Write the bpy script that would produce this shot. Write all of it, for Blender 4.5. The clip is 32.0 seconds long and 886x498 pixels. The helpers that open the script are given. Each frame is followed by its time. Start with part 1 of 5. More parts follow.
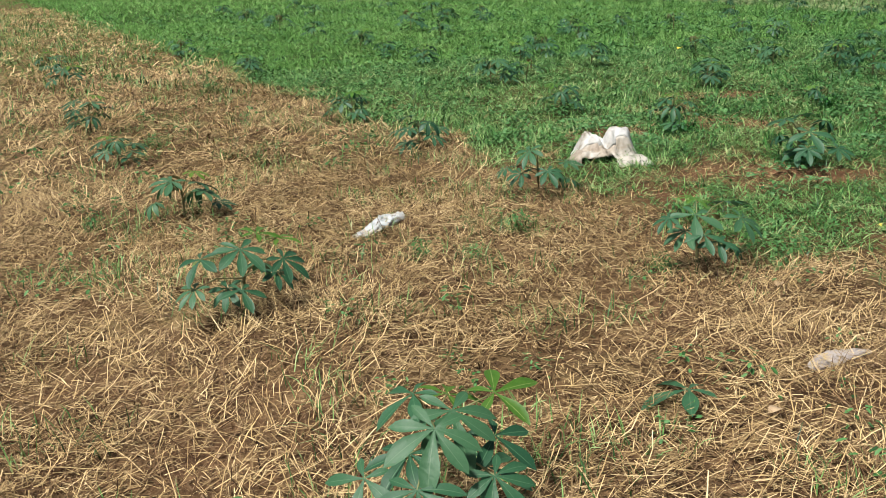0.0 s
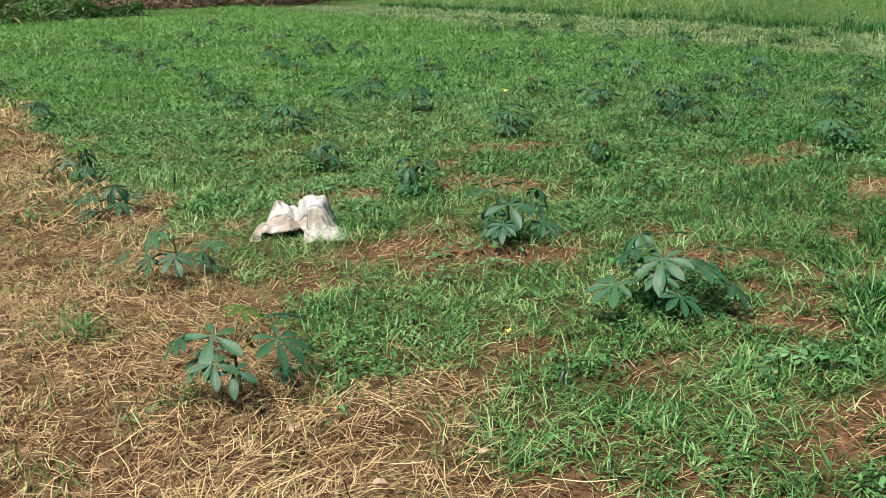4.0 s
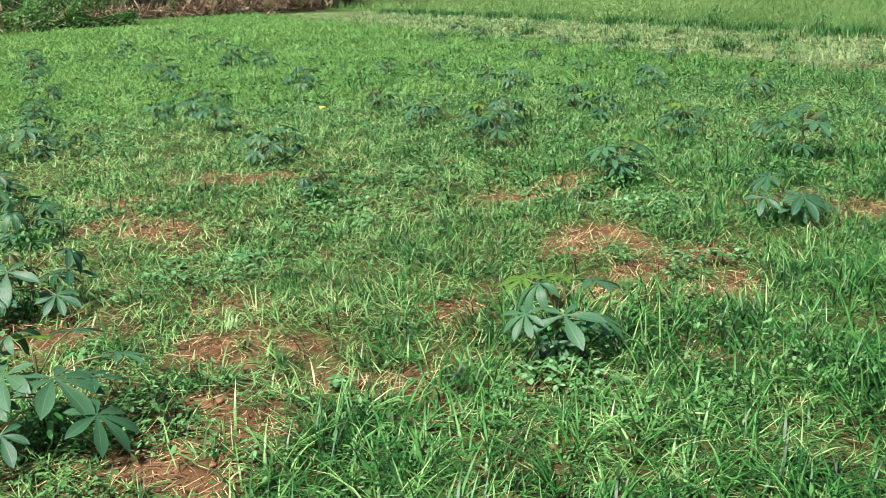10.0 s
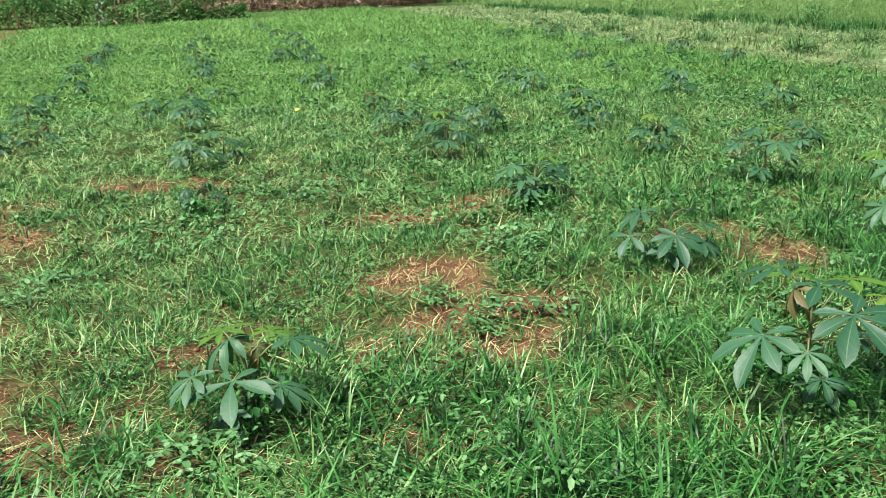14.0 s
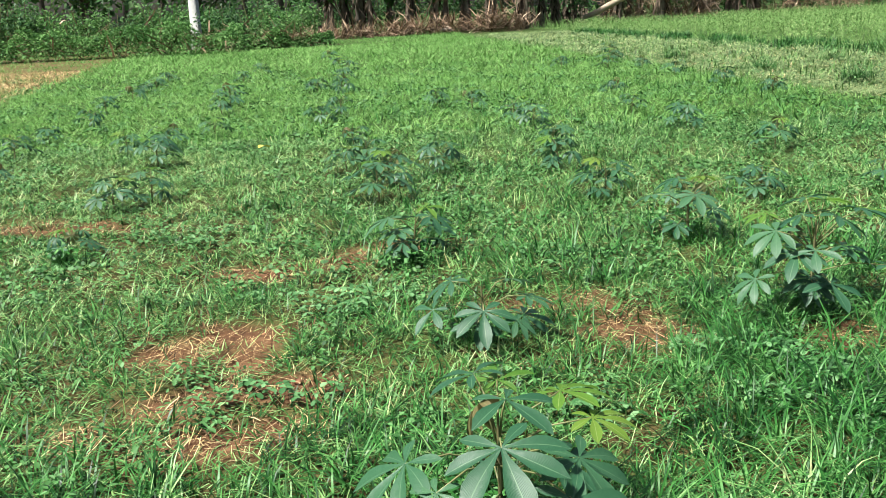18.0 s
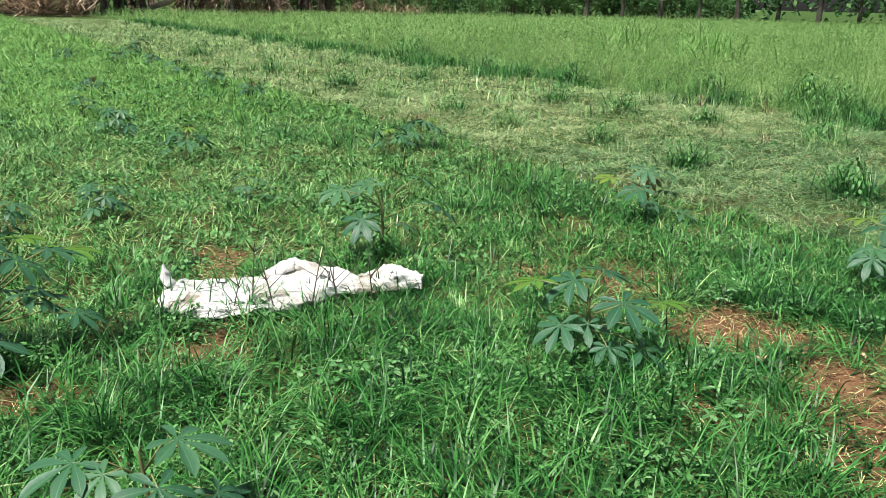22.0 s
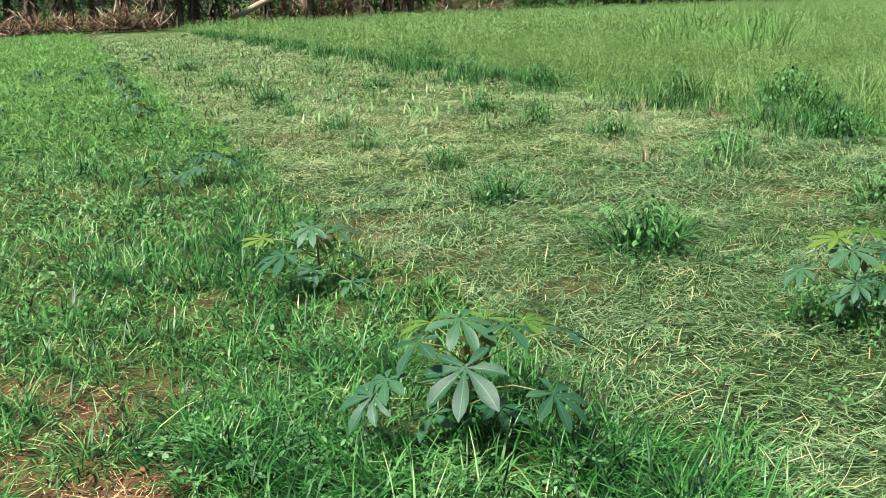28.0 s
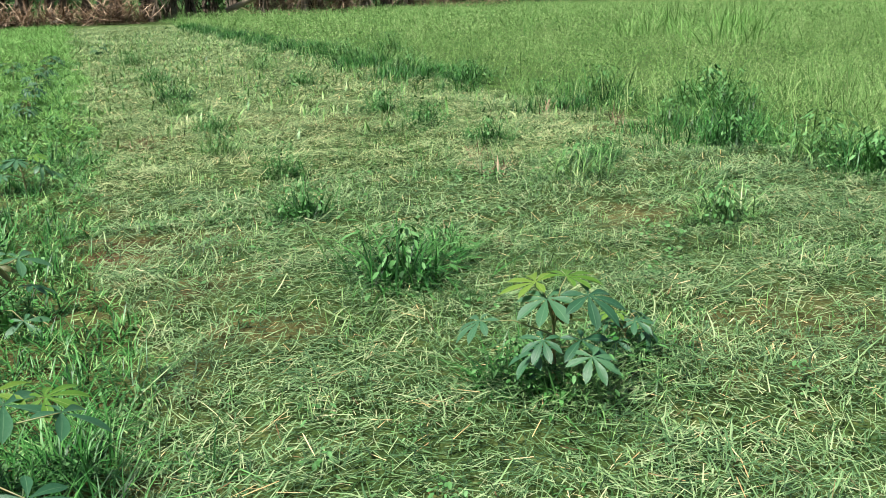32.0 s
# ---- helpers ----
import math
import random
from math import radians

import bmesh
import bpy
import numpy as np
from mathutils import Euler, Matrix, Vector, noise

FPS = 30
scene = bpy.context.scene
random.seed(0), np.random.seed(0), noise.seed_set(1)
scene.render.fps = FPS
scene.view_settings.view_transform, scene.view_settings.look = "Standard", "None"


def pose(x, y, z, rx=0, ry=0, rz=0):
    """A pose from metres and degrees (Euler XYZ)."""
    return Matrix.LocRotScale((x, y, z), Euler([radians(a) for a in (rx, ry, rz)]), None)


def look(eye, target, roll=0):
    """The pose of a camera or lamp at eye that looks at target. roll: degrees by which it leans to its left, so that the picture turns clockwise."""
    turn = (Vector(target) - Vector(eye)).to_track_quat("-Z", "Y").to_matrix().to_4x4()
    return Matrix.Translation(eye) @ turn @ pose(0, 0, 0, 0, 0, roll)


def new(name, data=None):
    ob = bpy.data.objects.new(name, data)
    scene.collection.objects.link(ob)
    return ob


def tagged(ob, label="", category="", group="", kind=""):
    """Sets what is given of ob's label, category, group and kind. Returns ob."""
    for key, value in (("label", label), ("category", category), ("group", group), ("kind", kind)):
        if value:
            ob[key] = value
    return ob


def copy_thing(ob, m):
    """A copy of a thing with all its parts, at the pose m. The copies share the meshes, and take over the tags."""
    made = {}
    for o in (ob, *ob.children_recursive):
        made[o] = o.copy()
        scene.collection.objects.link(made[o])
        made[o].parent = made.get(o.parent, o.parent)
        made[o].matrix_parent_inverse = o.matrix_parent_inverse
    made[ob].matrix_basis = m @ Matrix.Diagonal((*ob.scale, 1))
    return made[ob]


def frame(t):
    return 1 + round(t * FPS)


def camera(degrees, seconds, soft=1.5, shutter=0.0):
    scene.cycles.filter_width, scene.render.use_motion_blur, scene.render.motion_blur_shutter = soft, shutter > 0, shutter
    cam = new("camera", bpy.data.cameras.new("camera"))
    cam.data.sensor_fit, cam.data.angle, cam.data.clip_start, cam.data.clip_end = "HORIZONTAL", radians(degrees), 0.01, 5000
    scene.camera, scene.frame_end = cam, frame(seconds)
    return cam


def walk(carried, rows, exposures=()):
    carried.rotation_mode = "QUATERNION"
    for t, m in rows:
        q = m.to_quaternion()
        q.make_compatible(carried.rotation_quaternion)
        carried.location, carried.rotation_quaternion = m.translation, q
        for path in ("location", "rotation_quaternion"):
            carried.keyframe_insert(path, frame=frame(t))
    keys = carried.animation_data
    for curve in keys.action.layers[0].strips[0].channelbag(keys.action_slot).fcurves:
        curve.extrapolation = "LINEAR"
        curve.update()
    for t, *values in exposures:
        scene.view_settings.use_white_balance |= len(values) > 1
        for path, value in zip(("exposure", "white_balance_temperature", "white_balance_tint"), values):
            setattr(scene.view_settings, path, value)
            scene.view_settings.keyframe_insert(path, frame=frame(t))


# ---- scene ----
cam = camera(51.7, 32.0, soft=0.5)
PATH = [
    (0, (1.362, -1.03, 1.366), (1.897, 0.795, 0.745), -1.6),
    (0.5, (1.591, -1.071, 1.391), (2.149, 0.751, 0.784), -1.5),
    (1, (1.803, -1.116, 1.419), (2.37, 0.71, 0.831), -1.4),
    (1.5, (2.011, -1.053, 1.391), (2.583, 0.773, 0.811), -1.4),
    (2, (2.261, -0.956, 1.404), (2.847, 0.87, 0.835), -1.3),
    (2.5, (2.51, -0.931, 1.391), (3.109, 0.891, 0.825), -1.3),
    (3, (2.782, -0.951, 1.409), (3.38, 0.871, 0.841), -1.5),
    (3.5, (3.026, -0.859, 1.374), (3.628, 0.964, 0.811), -1.3),
    (4, (3.259, -0.763, 1.425), (3.865, 1.056, 0.854), -1.4),
    (4.5, (3.513, -0.741, 1.398), (4.115, 1.078, 0.824), -1.8),
    (6.5, (4.407, -0.481, 1.367), (4.951, 1.36, 0.805), -2.0),
    (7, (4.666, -0.506, 1.365), (5.188, 1.34, 0.801), -2.1),
    (7.5, (4.87, -0.475, 1.358), (5.376, 1.377, 0.796), -2.2),
    (8, (5.107, -0.363, 1.331), (5.611, 1.49, 0.771), -2.1),
    (8.1, (5.151, -0.324, 1.341), (5.66, 1.524, 0.77), -1.5),
    (8.5, (5.288, -0.297, 1.344), (5.794, 1.557, 0.789), -2.0),
    (9, (5.487, -0.298, 1.326), (5.993, 1.555, 0.769), -2.1),
    (9.5, (5.731, -0.343, 1.339), (6.237, 1.509, 0.778), -2.1),
    (10, (5.905, -0.316, 1.325), (6.415, 1.536, 0.768), -2.1),
    (10.5, (6.092, -0.241, 1.342), (6.575, 1.618, 0.785), -2.5),
    (11, (6.239, -0.201, 1.348), (6.668, 1.672, 0.792), -2.5),
    (11.5, (6.436, -0.236, 1.348), (6.814, 1.646, 0.789), -2.8),
    (12, (6.611, -0.243, 1.337), (6.956, 1.647, 0.781), -2.5),
    (12.5, (6.797, -0.134, 1.29), (7.148, 1.755, 0.735), -2.2),
    (13, (7.032, -0.031, 1.296), (7.384, 1.858, 0.743), -2.3),
    (13.5, (7.236, -0.03, 1.291), (7.537, 1.869, 0.739), -1.9),
    (14, (7.446, -0.089, 1.315), (7.687, 1.816, 0.754), -2.0),
    (14.5, (7.622, -0.049, 1.304), (7.804, 1.864, 0.748), -2.4),
    (16.5, (8.359, 0.054, 1.328), (8.353, 1.991, 0.826), -2.9),
    (17, (8.536, 0.155, 1.301), (8.528, 2.091, 0.799), -2.8),
    (17.5, (8.679, 0.251, 1.328), (8.672, 2.188, 0.828), -2.8),
    (18, (8.817, 0.302, 1.326), (8.826, 2.238, 0.823), -2.7),
    (18.5, (9.048, 0.308, 1.324), (9.225, 2.234, 0.814), -1.3),
    (19, (9.263, 0.324, 1.323), (9.653, 2.217, 0.811), 0.0),
    (19.5, (9.478, 0.401, 1.31), (10.051, 2.246, 0.795), 1.0),
    (20, (9.714, 0.477, 1.326), (10.405, 2.28, 0.807), 1.0),
    (20.5, (9.897, 0.532, 1.332), (10.689, 2.294, 0.813), 1.4),
    (21, (10.111, 0.469, 1.343), (10.936, 2.216, 0.825), 1.4),
    (21.5, (10.301, 0.441, 1.365), (11.13, 2.184, 0.84), 1.4),
    (22, (10.53, 0.502, 1.357), (11.361, 2.244, 0.834), 1.5),
    (22.5, (10.743, 0.551, 1.386), (11.581, 2.29, 0.865), 1.4),
    (23, (10.977, 0.519, 1.388), (11.818, 2.257, 0.866), 1.2),
    (23.5, (11.2, 0.454, 1.408), (12.038, 2.192, 0.882), 1.0),
    (24, (11.434, 0.509, 1.384), (12.271, 2.248, 0.861), 1.0),
    (24.5, (11.651, 0.569, 1.405), (12.491, 2.309, 0.885), 1.0),
    (25, (11.898, 0.567, 1.401), (12.736, 2.306, 0.878), 0.8),
    (25.5, (12.158, 0.516, 1.448), (12.988, 2.259, 0.924), 0.7),
    (25.7, (12.25, 0.522, 1.445), (13.069, 2.269, 0.917), 0.2),
    (25.8, (12.683, 0.664, 1.451), (13.503, 2.411, 0.929), 0.5),
    (26, (12.747, 0.682, 1.443), (13.562, 2.434, 0.924), 0.6),
    (26.5, (12.96, 0.656, 1.433), (13.733, 2.424, 0.909), 0.2),
    (28.5, (13.772, 0.862, 1.417), (14.298, 2.716, 0.881), -2.1),
    (29, (14.009, 0.824, 1.408), (14.492, 2.688, 0.865), -2.4),
    (29.5, (14.175, 0.878, 1.385), (14.643, 2.746, 0.846), -2.5),
    (30, (14.375, 0.975, 1.371), (14.838, 2.843, 0.827), -2.4),
    (30.5, (14.532, 1.013, 1.387), (15.001, 2.881, 0.848), -2.3),
    (31, (14.741, 0.981, 1.391), (15.209, 2.848, 0.848), -2.3),
    (31.5, (14.916, 0.958, 1.404), (15.389, 2.823, 0.859), -2.2),
    (32, (15.116, 1.027, 1.395), (15.664, 2.872, 0.85), -1.5),
]
walk(cam, [(t, look(eye, target, roll)) for t, eye, target, roll in PATH], [(0, 0.35), (3, 0.34), (4.5, 0.52), (7, 0.89), (10, 0.96), (13, 0.92), (17, 1.14), (20, 0.93), (22, 0.88), (24, 0.7), (26, 0.9), (29, 0.96), (32, 0.96)])

# ---- light ----
world = bpy.data.worlds.new("overcast_sky")
scene.world = world
world.use_nodes = True
wt = world.node_tree
sky = wt.nodes.new("ShaderNodeTexSky")
sky.sky_type, sky.sun_disc = "NISHITA", False
sky.sun_elevation, sky.sun_rotation = radians(62), radians(-115)
sky.air_density, sky.dust_density, sky.ozone_density = 1.0, 4.0, 0.6
wt.links.new(sky.outputs[0], wt.nodes["Background"].inputs[0])
wt.nodes["Background"].inputs[1].default_value = 0.05
sun = new("sun", bpy.data.lights.new("sun", "SUN"))
sun.data.energy, sun.data.angle, sun.data.color = 5.0, radians(6), (1.0, 0.97, 0.93)
SUN_DIR = Vector((math.sin(radians(-115)) * math.cos(radians(62)), math.cos(radians(-115)) * math.cos(radians(62)), math.sin(radians(62))))
sun.matrix_world = look(SUN_DIR * 60, (0, 0, 0))


# ---- materials ----
def material(name):
    m = bpy.data.materials.new(name)
    m.use_nodes = True
    return m, m.node_tree.nodes, m.node_tree.links, m.node_tree.nodes["Principled BSDF"]


def ramp(nodes, links, source, stops):
    r = nodes.new("ShaderNodeValToRGB")
    while len(r.color_ramp.elements) < len(stops):
        r.color_ramp.elements.new(0.5)
    for e, (p, c) in zip(r.color_ramp.elements, stops):
        e.position, e.color = p, (*c, 1)
    links.new(source, r.inputs[0])
    return r.outputs[0]


def noise_tex(nodes, links, coord, scale, detail=4, rough=0.6):
    n = nodes.new("ShaderNodeTexNoise")
    n.inputs["Scale"].default_value, n.inputs["Detail"].default_value, n.inputs["Roughness"].default_value = scale, detail, rough
    links.new(coord, n.inputs["Vector"])
    return n.outputs["Fac"]


def mix(nodes, links, fac, a, b, kind="MIX"):
    m = nodes.new("ShaderNodeMix")
    m.data_type, m.blend_type = "RGBA", kind
    for s, v in ((m.inputs["Factor"], fac), (m.inputs["A"], a), (m.inputs["B"], b)):
        if isinstance(v, (int, float)):
            s.default_value = v
        elif isinstance(v, tuple):
            s.default_value = (*v, 1)
        else:
            links.new(v, s)
    return m.outputs["Result"]


def maths(nodes, links, op, a, b=0.0):
    m = nodes.new("ShaderNodeMath")
    m.operation = op
    for s, v in ((m.inputs[0], a), (m.inputs[1], b)):
        if isinstance(v, (int, float)):
            s.default_value = v
        else:
            links.new(v, s)
    return m.outputs[0]


def bump(nodes, links, bsdf, height, strength, distance):
    b = nodes.new("ShaderNodeBump")
    b.inputs["Strength"].default_value, b.inputs["Distance"].default_value = strength, distance
    links.new(height, b.inputs["Height"])
    links.new(b.outputs[0], bsdf.inputs["Normal"])


def foliage(name, stops, rough=0.5, thin=0.3, patch=0.6, per_object=False, gloss=0.4, own=0.55):
    """Leaf or blade: colour varies blade by blade and in patches over the field; light passes through it."""
    m, nodes, links, bsdf = material(name)
    if per_object:
        rnd = nodes.new("ShaderNodeObjectInfo").outputs["Random"]
    else:
        rnd = nodes.new("ShaderNodeNewGeometry").outputs["Random Per Island"]
    place = nodes.new("ShaderNodeNewGeometry").outputs["Position"]
    n = noise_tex(nodes, links, place, patch, 3)
    tufty = noise_tex(nodes, links, place, patch * 4.5, 2)
    both = maths(nodes, links, "ADD", maths(nodes, links, "MULTIPLY", n, 0.5), maths(nodes, links, "MULTIPLY", tufty, 0.5))
    # Contrast widened, so dark patches also stand for shade between tufts.
    wide = maths(nodes, links, "ADD", maths(nodes, links, "MULTIPLY", maths(nodes, links, "SUBTRACT", both, 0.5), 3.4), 0.48)
    f = maths(nodes, links, "ADD", maths(nodes, links, "MULTIPLY", rnd, own), maths(nodes, links, "MULTIPLY", wide, 1 - own))
    col = ramp(nodes, links, f, stops)
    links.new(col, bsdf.inputs["Base Color"])
    bsdf.inputs["Roughness"].default_value = rough
    bsdf.inputs["Specular IOR Level"].default_value = gloss
    tr = nodes.new("ShaderNodeBsdfTranslucent")
    links.new(col, tr.inputs["Color"])
    ms = nodes.new("ShaderNodeMixShader")
    ms.inputs[0].default_value = thin
    links.new(bsdf.outputs[0], ms.inputs[1])
    links.new(tr.outputs[0], ms.inputs[2])
    links.new(ms.outputs[0], nodes["Material Output"].inputs["Surface"])
    return m


def plain(name, stops, scale=8.0, rough=0.8, relief=0.0, detail=5):
    m, nodes, links, bsdf = material(name)
    co = nodes.new("ShaderNodeTexCoord").outputs["Object"]
    n = noise_tex(nodes, links, co, scale, detail)
    fine = noise_tex(nodes, links, co, scale * 9, 3)
    f = maths(nodes, links, "ADD", maths(nodes, links, "MULTIPLY", n, 0.7), maths(nodes, links, "MULTIPLY", fine, 0.3))
    links.new(ramp(nodes, links, f, stops), bsdf.inputs["Base Color"])
    bsdf.inputs["Roughness"].default_value = rough
    if relief:
        bump(nodes, links, bsdf, f, 0.6, relief)
    return m


# Blade ramps: dark and pale stops also hold shaded gaps and highlights.
GRASS = foliage("grass_blade", [(0.14, (0.012, 0.042, 0.011)), (0.34, (0.048, 0.138, 0.036)), (0.52, (0.132, 0.285, 0.076)), (0.72, (0.27, 0.43, 0.160)), (0.94, (0.47, 0.47, 0.25))], 0.42, 0.12, 2.2, gloss=0.25, own=0.5)
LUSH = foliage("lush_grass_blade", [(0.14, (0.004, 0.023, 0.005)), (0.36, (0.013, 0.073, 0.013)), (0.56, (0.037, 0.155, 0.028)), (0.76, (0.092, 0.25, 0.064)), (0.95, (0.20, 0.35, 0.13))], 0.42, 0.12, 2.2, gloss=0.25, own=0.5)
CREEP = foliage("creeping_grass", [(0.15, (0.015, 0.06, 0.013)), (0.36, (0.045, 0.15, 0.031)), (0.58, (0.119, 0.27, 0.066)), (0.78, (0.281, 0.35, 0.143)), (0.94, (0.497, 0.35, 0.198))], 0.5, 0.25, 2.0, gloss=0.1, own=0.72)
# Lighter than the near grass: haze over distance is put into the colour.
HAZY_FAR_GRASS = foliage("hazy_distant_grass", [(0.15, (0.055, 0.148, 0.036)), (0.5, (0.130, 0.285, 0.070)), (0.85, (0.26, 0.43, 0.150))], 0.5, 0.25, 0.5, gloss=0.05)
TALL_GRASS = foliage("seeding_grass", [(0.2, (0.052, 0.13, 0.034)), (0.45, (0.125, 0.245, 0.07)), (0.65, (0.21, 0.335, 0.115)), (0.85, (0.33, 0.42, 0.19))], 0.6, 0.25, 0.6, gloss=0.05, own=0.45)
CUT_GRASS = foliage("cut_grass", [(0.14, (0.018, 0.046, 0.017)), (0.36, (0.056, 0.130, 0.047)), (0.58, (0.146, 0.250, 0.098)), (0.8, (0.28, 0.36, 0.18)), (0.97, (0.46, 0.43, 0.255))], 0.55, 0.1, 2.2, gloss=0.25, own=0.64)
DRYING = foliage("drying_cut_grass", [(0.14, (0.04, 0.075, 0.03)), (0.36, (0.11, 0.19, 0.075)), (0.58, (0.23, 0.325, 0.135)), (0.8, (0.37, 0.42, 0.21)), (0.97, (0.54, 0.49, 0.29))], 0.6, 0.1, 1.6, gloss=0.15, own=0.6)
WEED = foliage("weed_leaf", [(0.15, (0.018, 0.06, 0.016)), (0.4, (0.052, 0.148, 0.038)), (0.62, (0.088, 0.222, 0.07)), (0.9, (0.155, 0.30, 0.12))], 0.55, 0.12, 2.0, gloss=0.18, own=0.6)
CLOVER = foliage("round_weed_leaf", [(0.15, (0.03, 0.10, 0.03)), (0.45, (0.075, 0.19, 0.065)), (0.7, (0.13, 0.27, 0.11)), (0.9, (0.20, 0.34, 0.16))], 0.6, 0.12, 2.0, gloss=0.15, own=0.6)
STRAW = foliage("straw", [(0.12, (0.05, 0.026, 0.013)), (0.34, (0.225, 0.145, 0.07)), (0.6, (0.50, 0.365, 0.17)), (0.9, (0.78, 0.61, 0.34))], 0.6, 0.1, 1.2, own=0.75, gloss=0.12)
ROTTEN = foliage("decayed_straw", [(0.12, (0.022, 0.013, 0.009)), (0.45, (0.115, 0.070, 0.037)), (0.75, (0.24, 0.16, 0.088)), (0.95, (0.36, 0.26, 0.16))], 0.85, 0.05, 1.6, own=0.65, gloss=0.1)
DEAD = foliage("dead_leaf", [(0.1, (0.035, 0.025, 0.018)), (0.45, (0.16, 0.108, 0.068)), (0.75, (0.37, 0.275, 0.185)), (0.92, (0.60, 0.50, 0.37))], 0.75, 0.1, 0.8, gloss=0.1)
SKIRT = foliage("hanging_banana_leaf", [(0.1, (0.02, 0.016, 0.012)), (0.5, (0.075, 0.057, 0.041)), (0.85, (0.19, 0.15, 0.11))], 0.8, 0.1, 0.8, gloss=0.1)
BUSH = foliage("bush_leaf", [(0.2, (0.025, 0.085, 0.02)), (0.5, (0.078, 0.195, 0.05)), (0.8, (0.165, 0.30, 0.10))], 0.5, 0.3, 0.3, gloss=0.15)
CANOPY = foliage("dark_tree_leaf", [(0.2, (0.018, 0.06, 0.018)), (0.5, (0.045, 0.119, 0.037)), (0.8, (0.108, 0.204, 0.066))], 0.5, 0.25, 0.3, gloss=0.15)
BANANA = foliage("banana_leaf", [(0.1, (0.018, 0.055, 0.015)), (0.5, (0.042, 0.11, 0.026)), (0.85, (0.09, 0.165, 0.045))], 0.4, 0.3, 0.5, gloss=0.2)
CREEPER = foliage("creeper_leaf", [(0.2, (0.028, 0.095, 0.022)), (0.5, (0.085, 0.215, 0.055)), (0.85, (0.19, 0.35, 0.11))], 0.55, 0.25, 0.5, gloss=0.15)
STALK = plain("green_brown_stalk", [(0.25, (0.07, 0.065, 0.028)), (0.5, (0.13, 0.125, 0.05)), (0.75, (0.20, 0.20, 0.08))], 14, 0.7)
PETIOLE = plain("leaf_stalk", [(0.25, (0.11, 0.13, 0.045)), (0.55, (0.18, 0.19, 0.075)), (0.8, (0.26, 0.13, 0.075))], 10, 0.5)
BARK = plain("bark", [(0.25, (0.02, 0.018, 0.014)), (0.55, (0.065, 0.057, 0.044)), (0.8, (0.15, 0.135, 0.105))], 5, 0.9, 0.02)
PSEUDO = plain("banana_stem_skin", [(0.25, (0.035, 0.029, 0.022)), (0.5, (0.10, 0.083, 0.06)), (0.8, (0.25, 0.23, 0.16))], 3.5, 0.8, 0.02)
CONCRETE = plain("weathered_concrete", [(0.25, (0.22, 0.23, 0.205)), (0.55, (0.35, 0.36, 0.335)), (0.8, (0.46, 0.47, 0.44))], 4, 0.9, 0.006)
STONE = plain("pale_clod", [(0.25, (0.30, 0.22, 0.14)), (0.55, (0.45, 0.38, 0.28)), (0.8, (0.6, 0.54, 0.44))], 18, 0.9, 0.004)
PALE_LITTER = plain("dirty_pale_plastic", [(0.25, (0.25, 0.21, 0.18)), (0.5, (0.40, 0.36, 0.33)), (0.8, (0.52, 0.50, 0.48))], 9, 0.55, 0.003)
PALE_HUSK = plain("pale_dry_husk", [(0.25, (0.14, 0.10, 0.065)), (0.5, (0.36, 0.29, 0.20)), (0.8, (0.56, 0.49, 0.37))], 4, 0.8, 0.03)
YELLOW_LEAF = plain("yellow_leaf", [(0.3, (0.55, 0.42, 0.05)), (0.7, (0.72, 0.62, 0.08))], 20, 0.5)
DRY_LEAF = plain("dry_tan_leaf", [(0.25, (0.30, 0.20, 0.11)), (0.6, (0.48, 0.36, 0.22)), (0.85, (0.60, 0.48, 0.32))], 18, 0.7, 0.003)


def cassava_leaf_material(name, stops, vein, thin=0.2):
    m, nodes, links, bsdf = material(name)
    uv = nodes.new("ShaderNodeUVMap").outputs[0]
    sep = nodes.new("ShaderNodeSeparateXYZ")
    links.new(uv, sep.inputs[0])
    rnd = nodes.new("ShaderNodeObjectInfo").outputs["Random"]
    co = nodes.new("ShaderNodeTexCoord").outputs["Object"]
    n = noise_tex(nodes, links, co, 22, 4)
    f = maths(nodes, links, "ADD", maths(nodes, links, "MULTIPLY", rnd, 0.6), maths(nodes, links, "MULTIPLY", n, 0.4))
    base = ramp(nodes, links, f, stops)
    wave = nodes.new("ShaderNodeTexWave")
    wave.inputs["Scale"].default_value, wave.inputs["Distortion"].default_value = 3.2, 1.0
    links.new(uv, wave.inputs["Vector"])
    rib = ramp(nodes, links, sep.outputs["X"], [(0.02, (1, 1, 1)), (0.08, (0, 0, 0))])
    col = mix(nodes, links, rib, base, vein)
    links.new(col, bsdf.inputs["Base Color"])
    bsdf.inputs["Roughness"].default_value = 0.42
    bsdf.inputs["Specular IOR Level"].default_value = 0.36
    bump(nodes, links, bsdf, maths(nodes, links, "ADD", maths(nodes, links, "MULTIPLY", wave.outputs["Fac"], 0.4), n), 0.22, 0.003)
    tr = nodes.new("ShaderNodeBsdfTranslucent")
    links.new(col, tr.inputs["Color"])
    ms = nodes.new("ShaderNodeMixShader")
    ms.inputs[0].default_value = thin
    links.new(bsdf.outputs[0], ms.inputs[1])
    links.new(tr.outputs[0], ms.inputs[2])
    links.new(ms.outputs[0], nodes["Material Output"].inputs["Surface"])
    return m


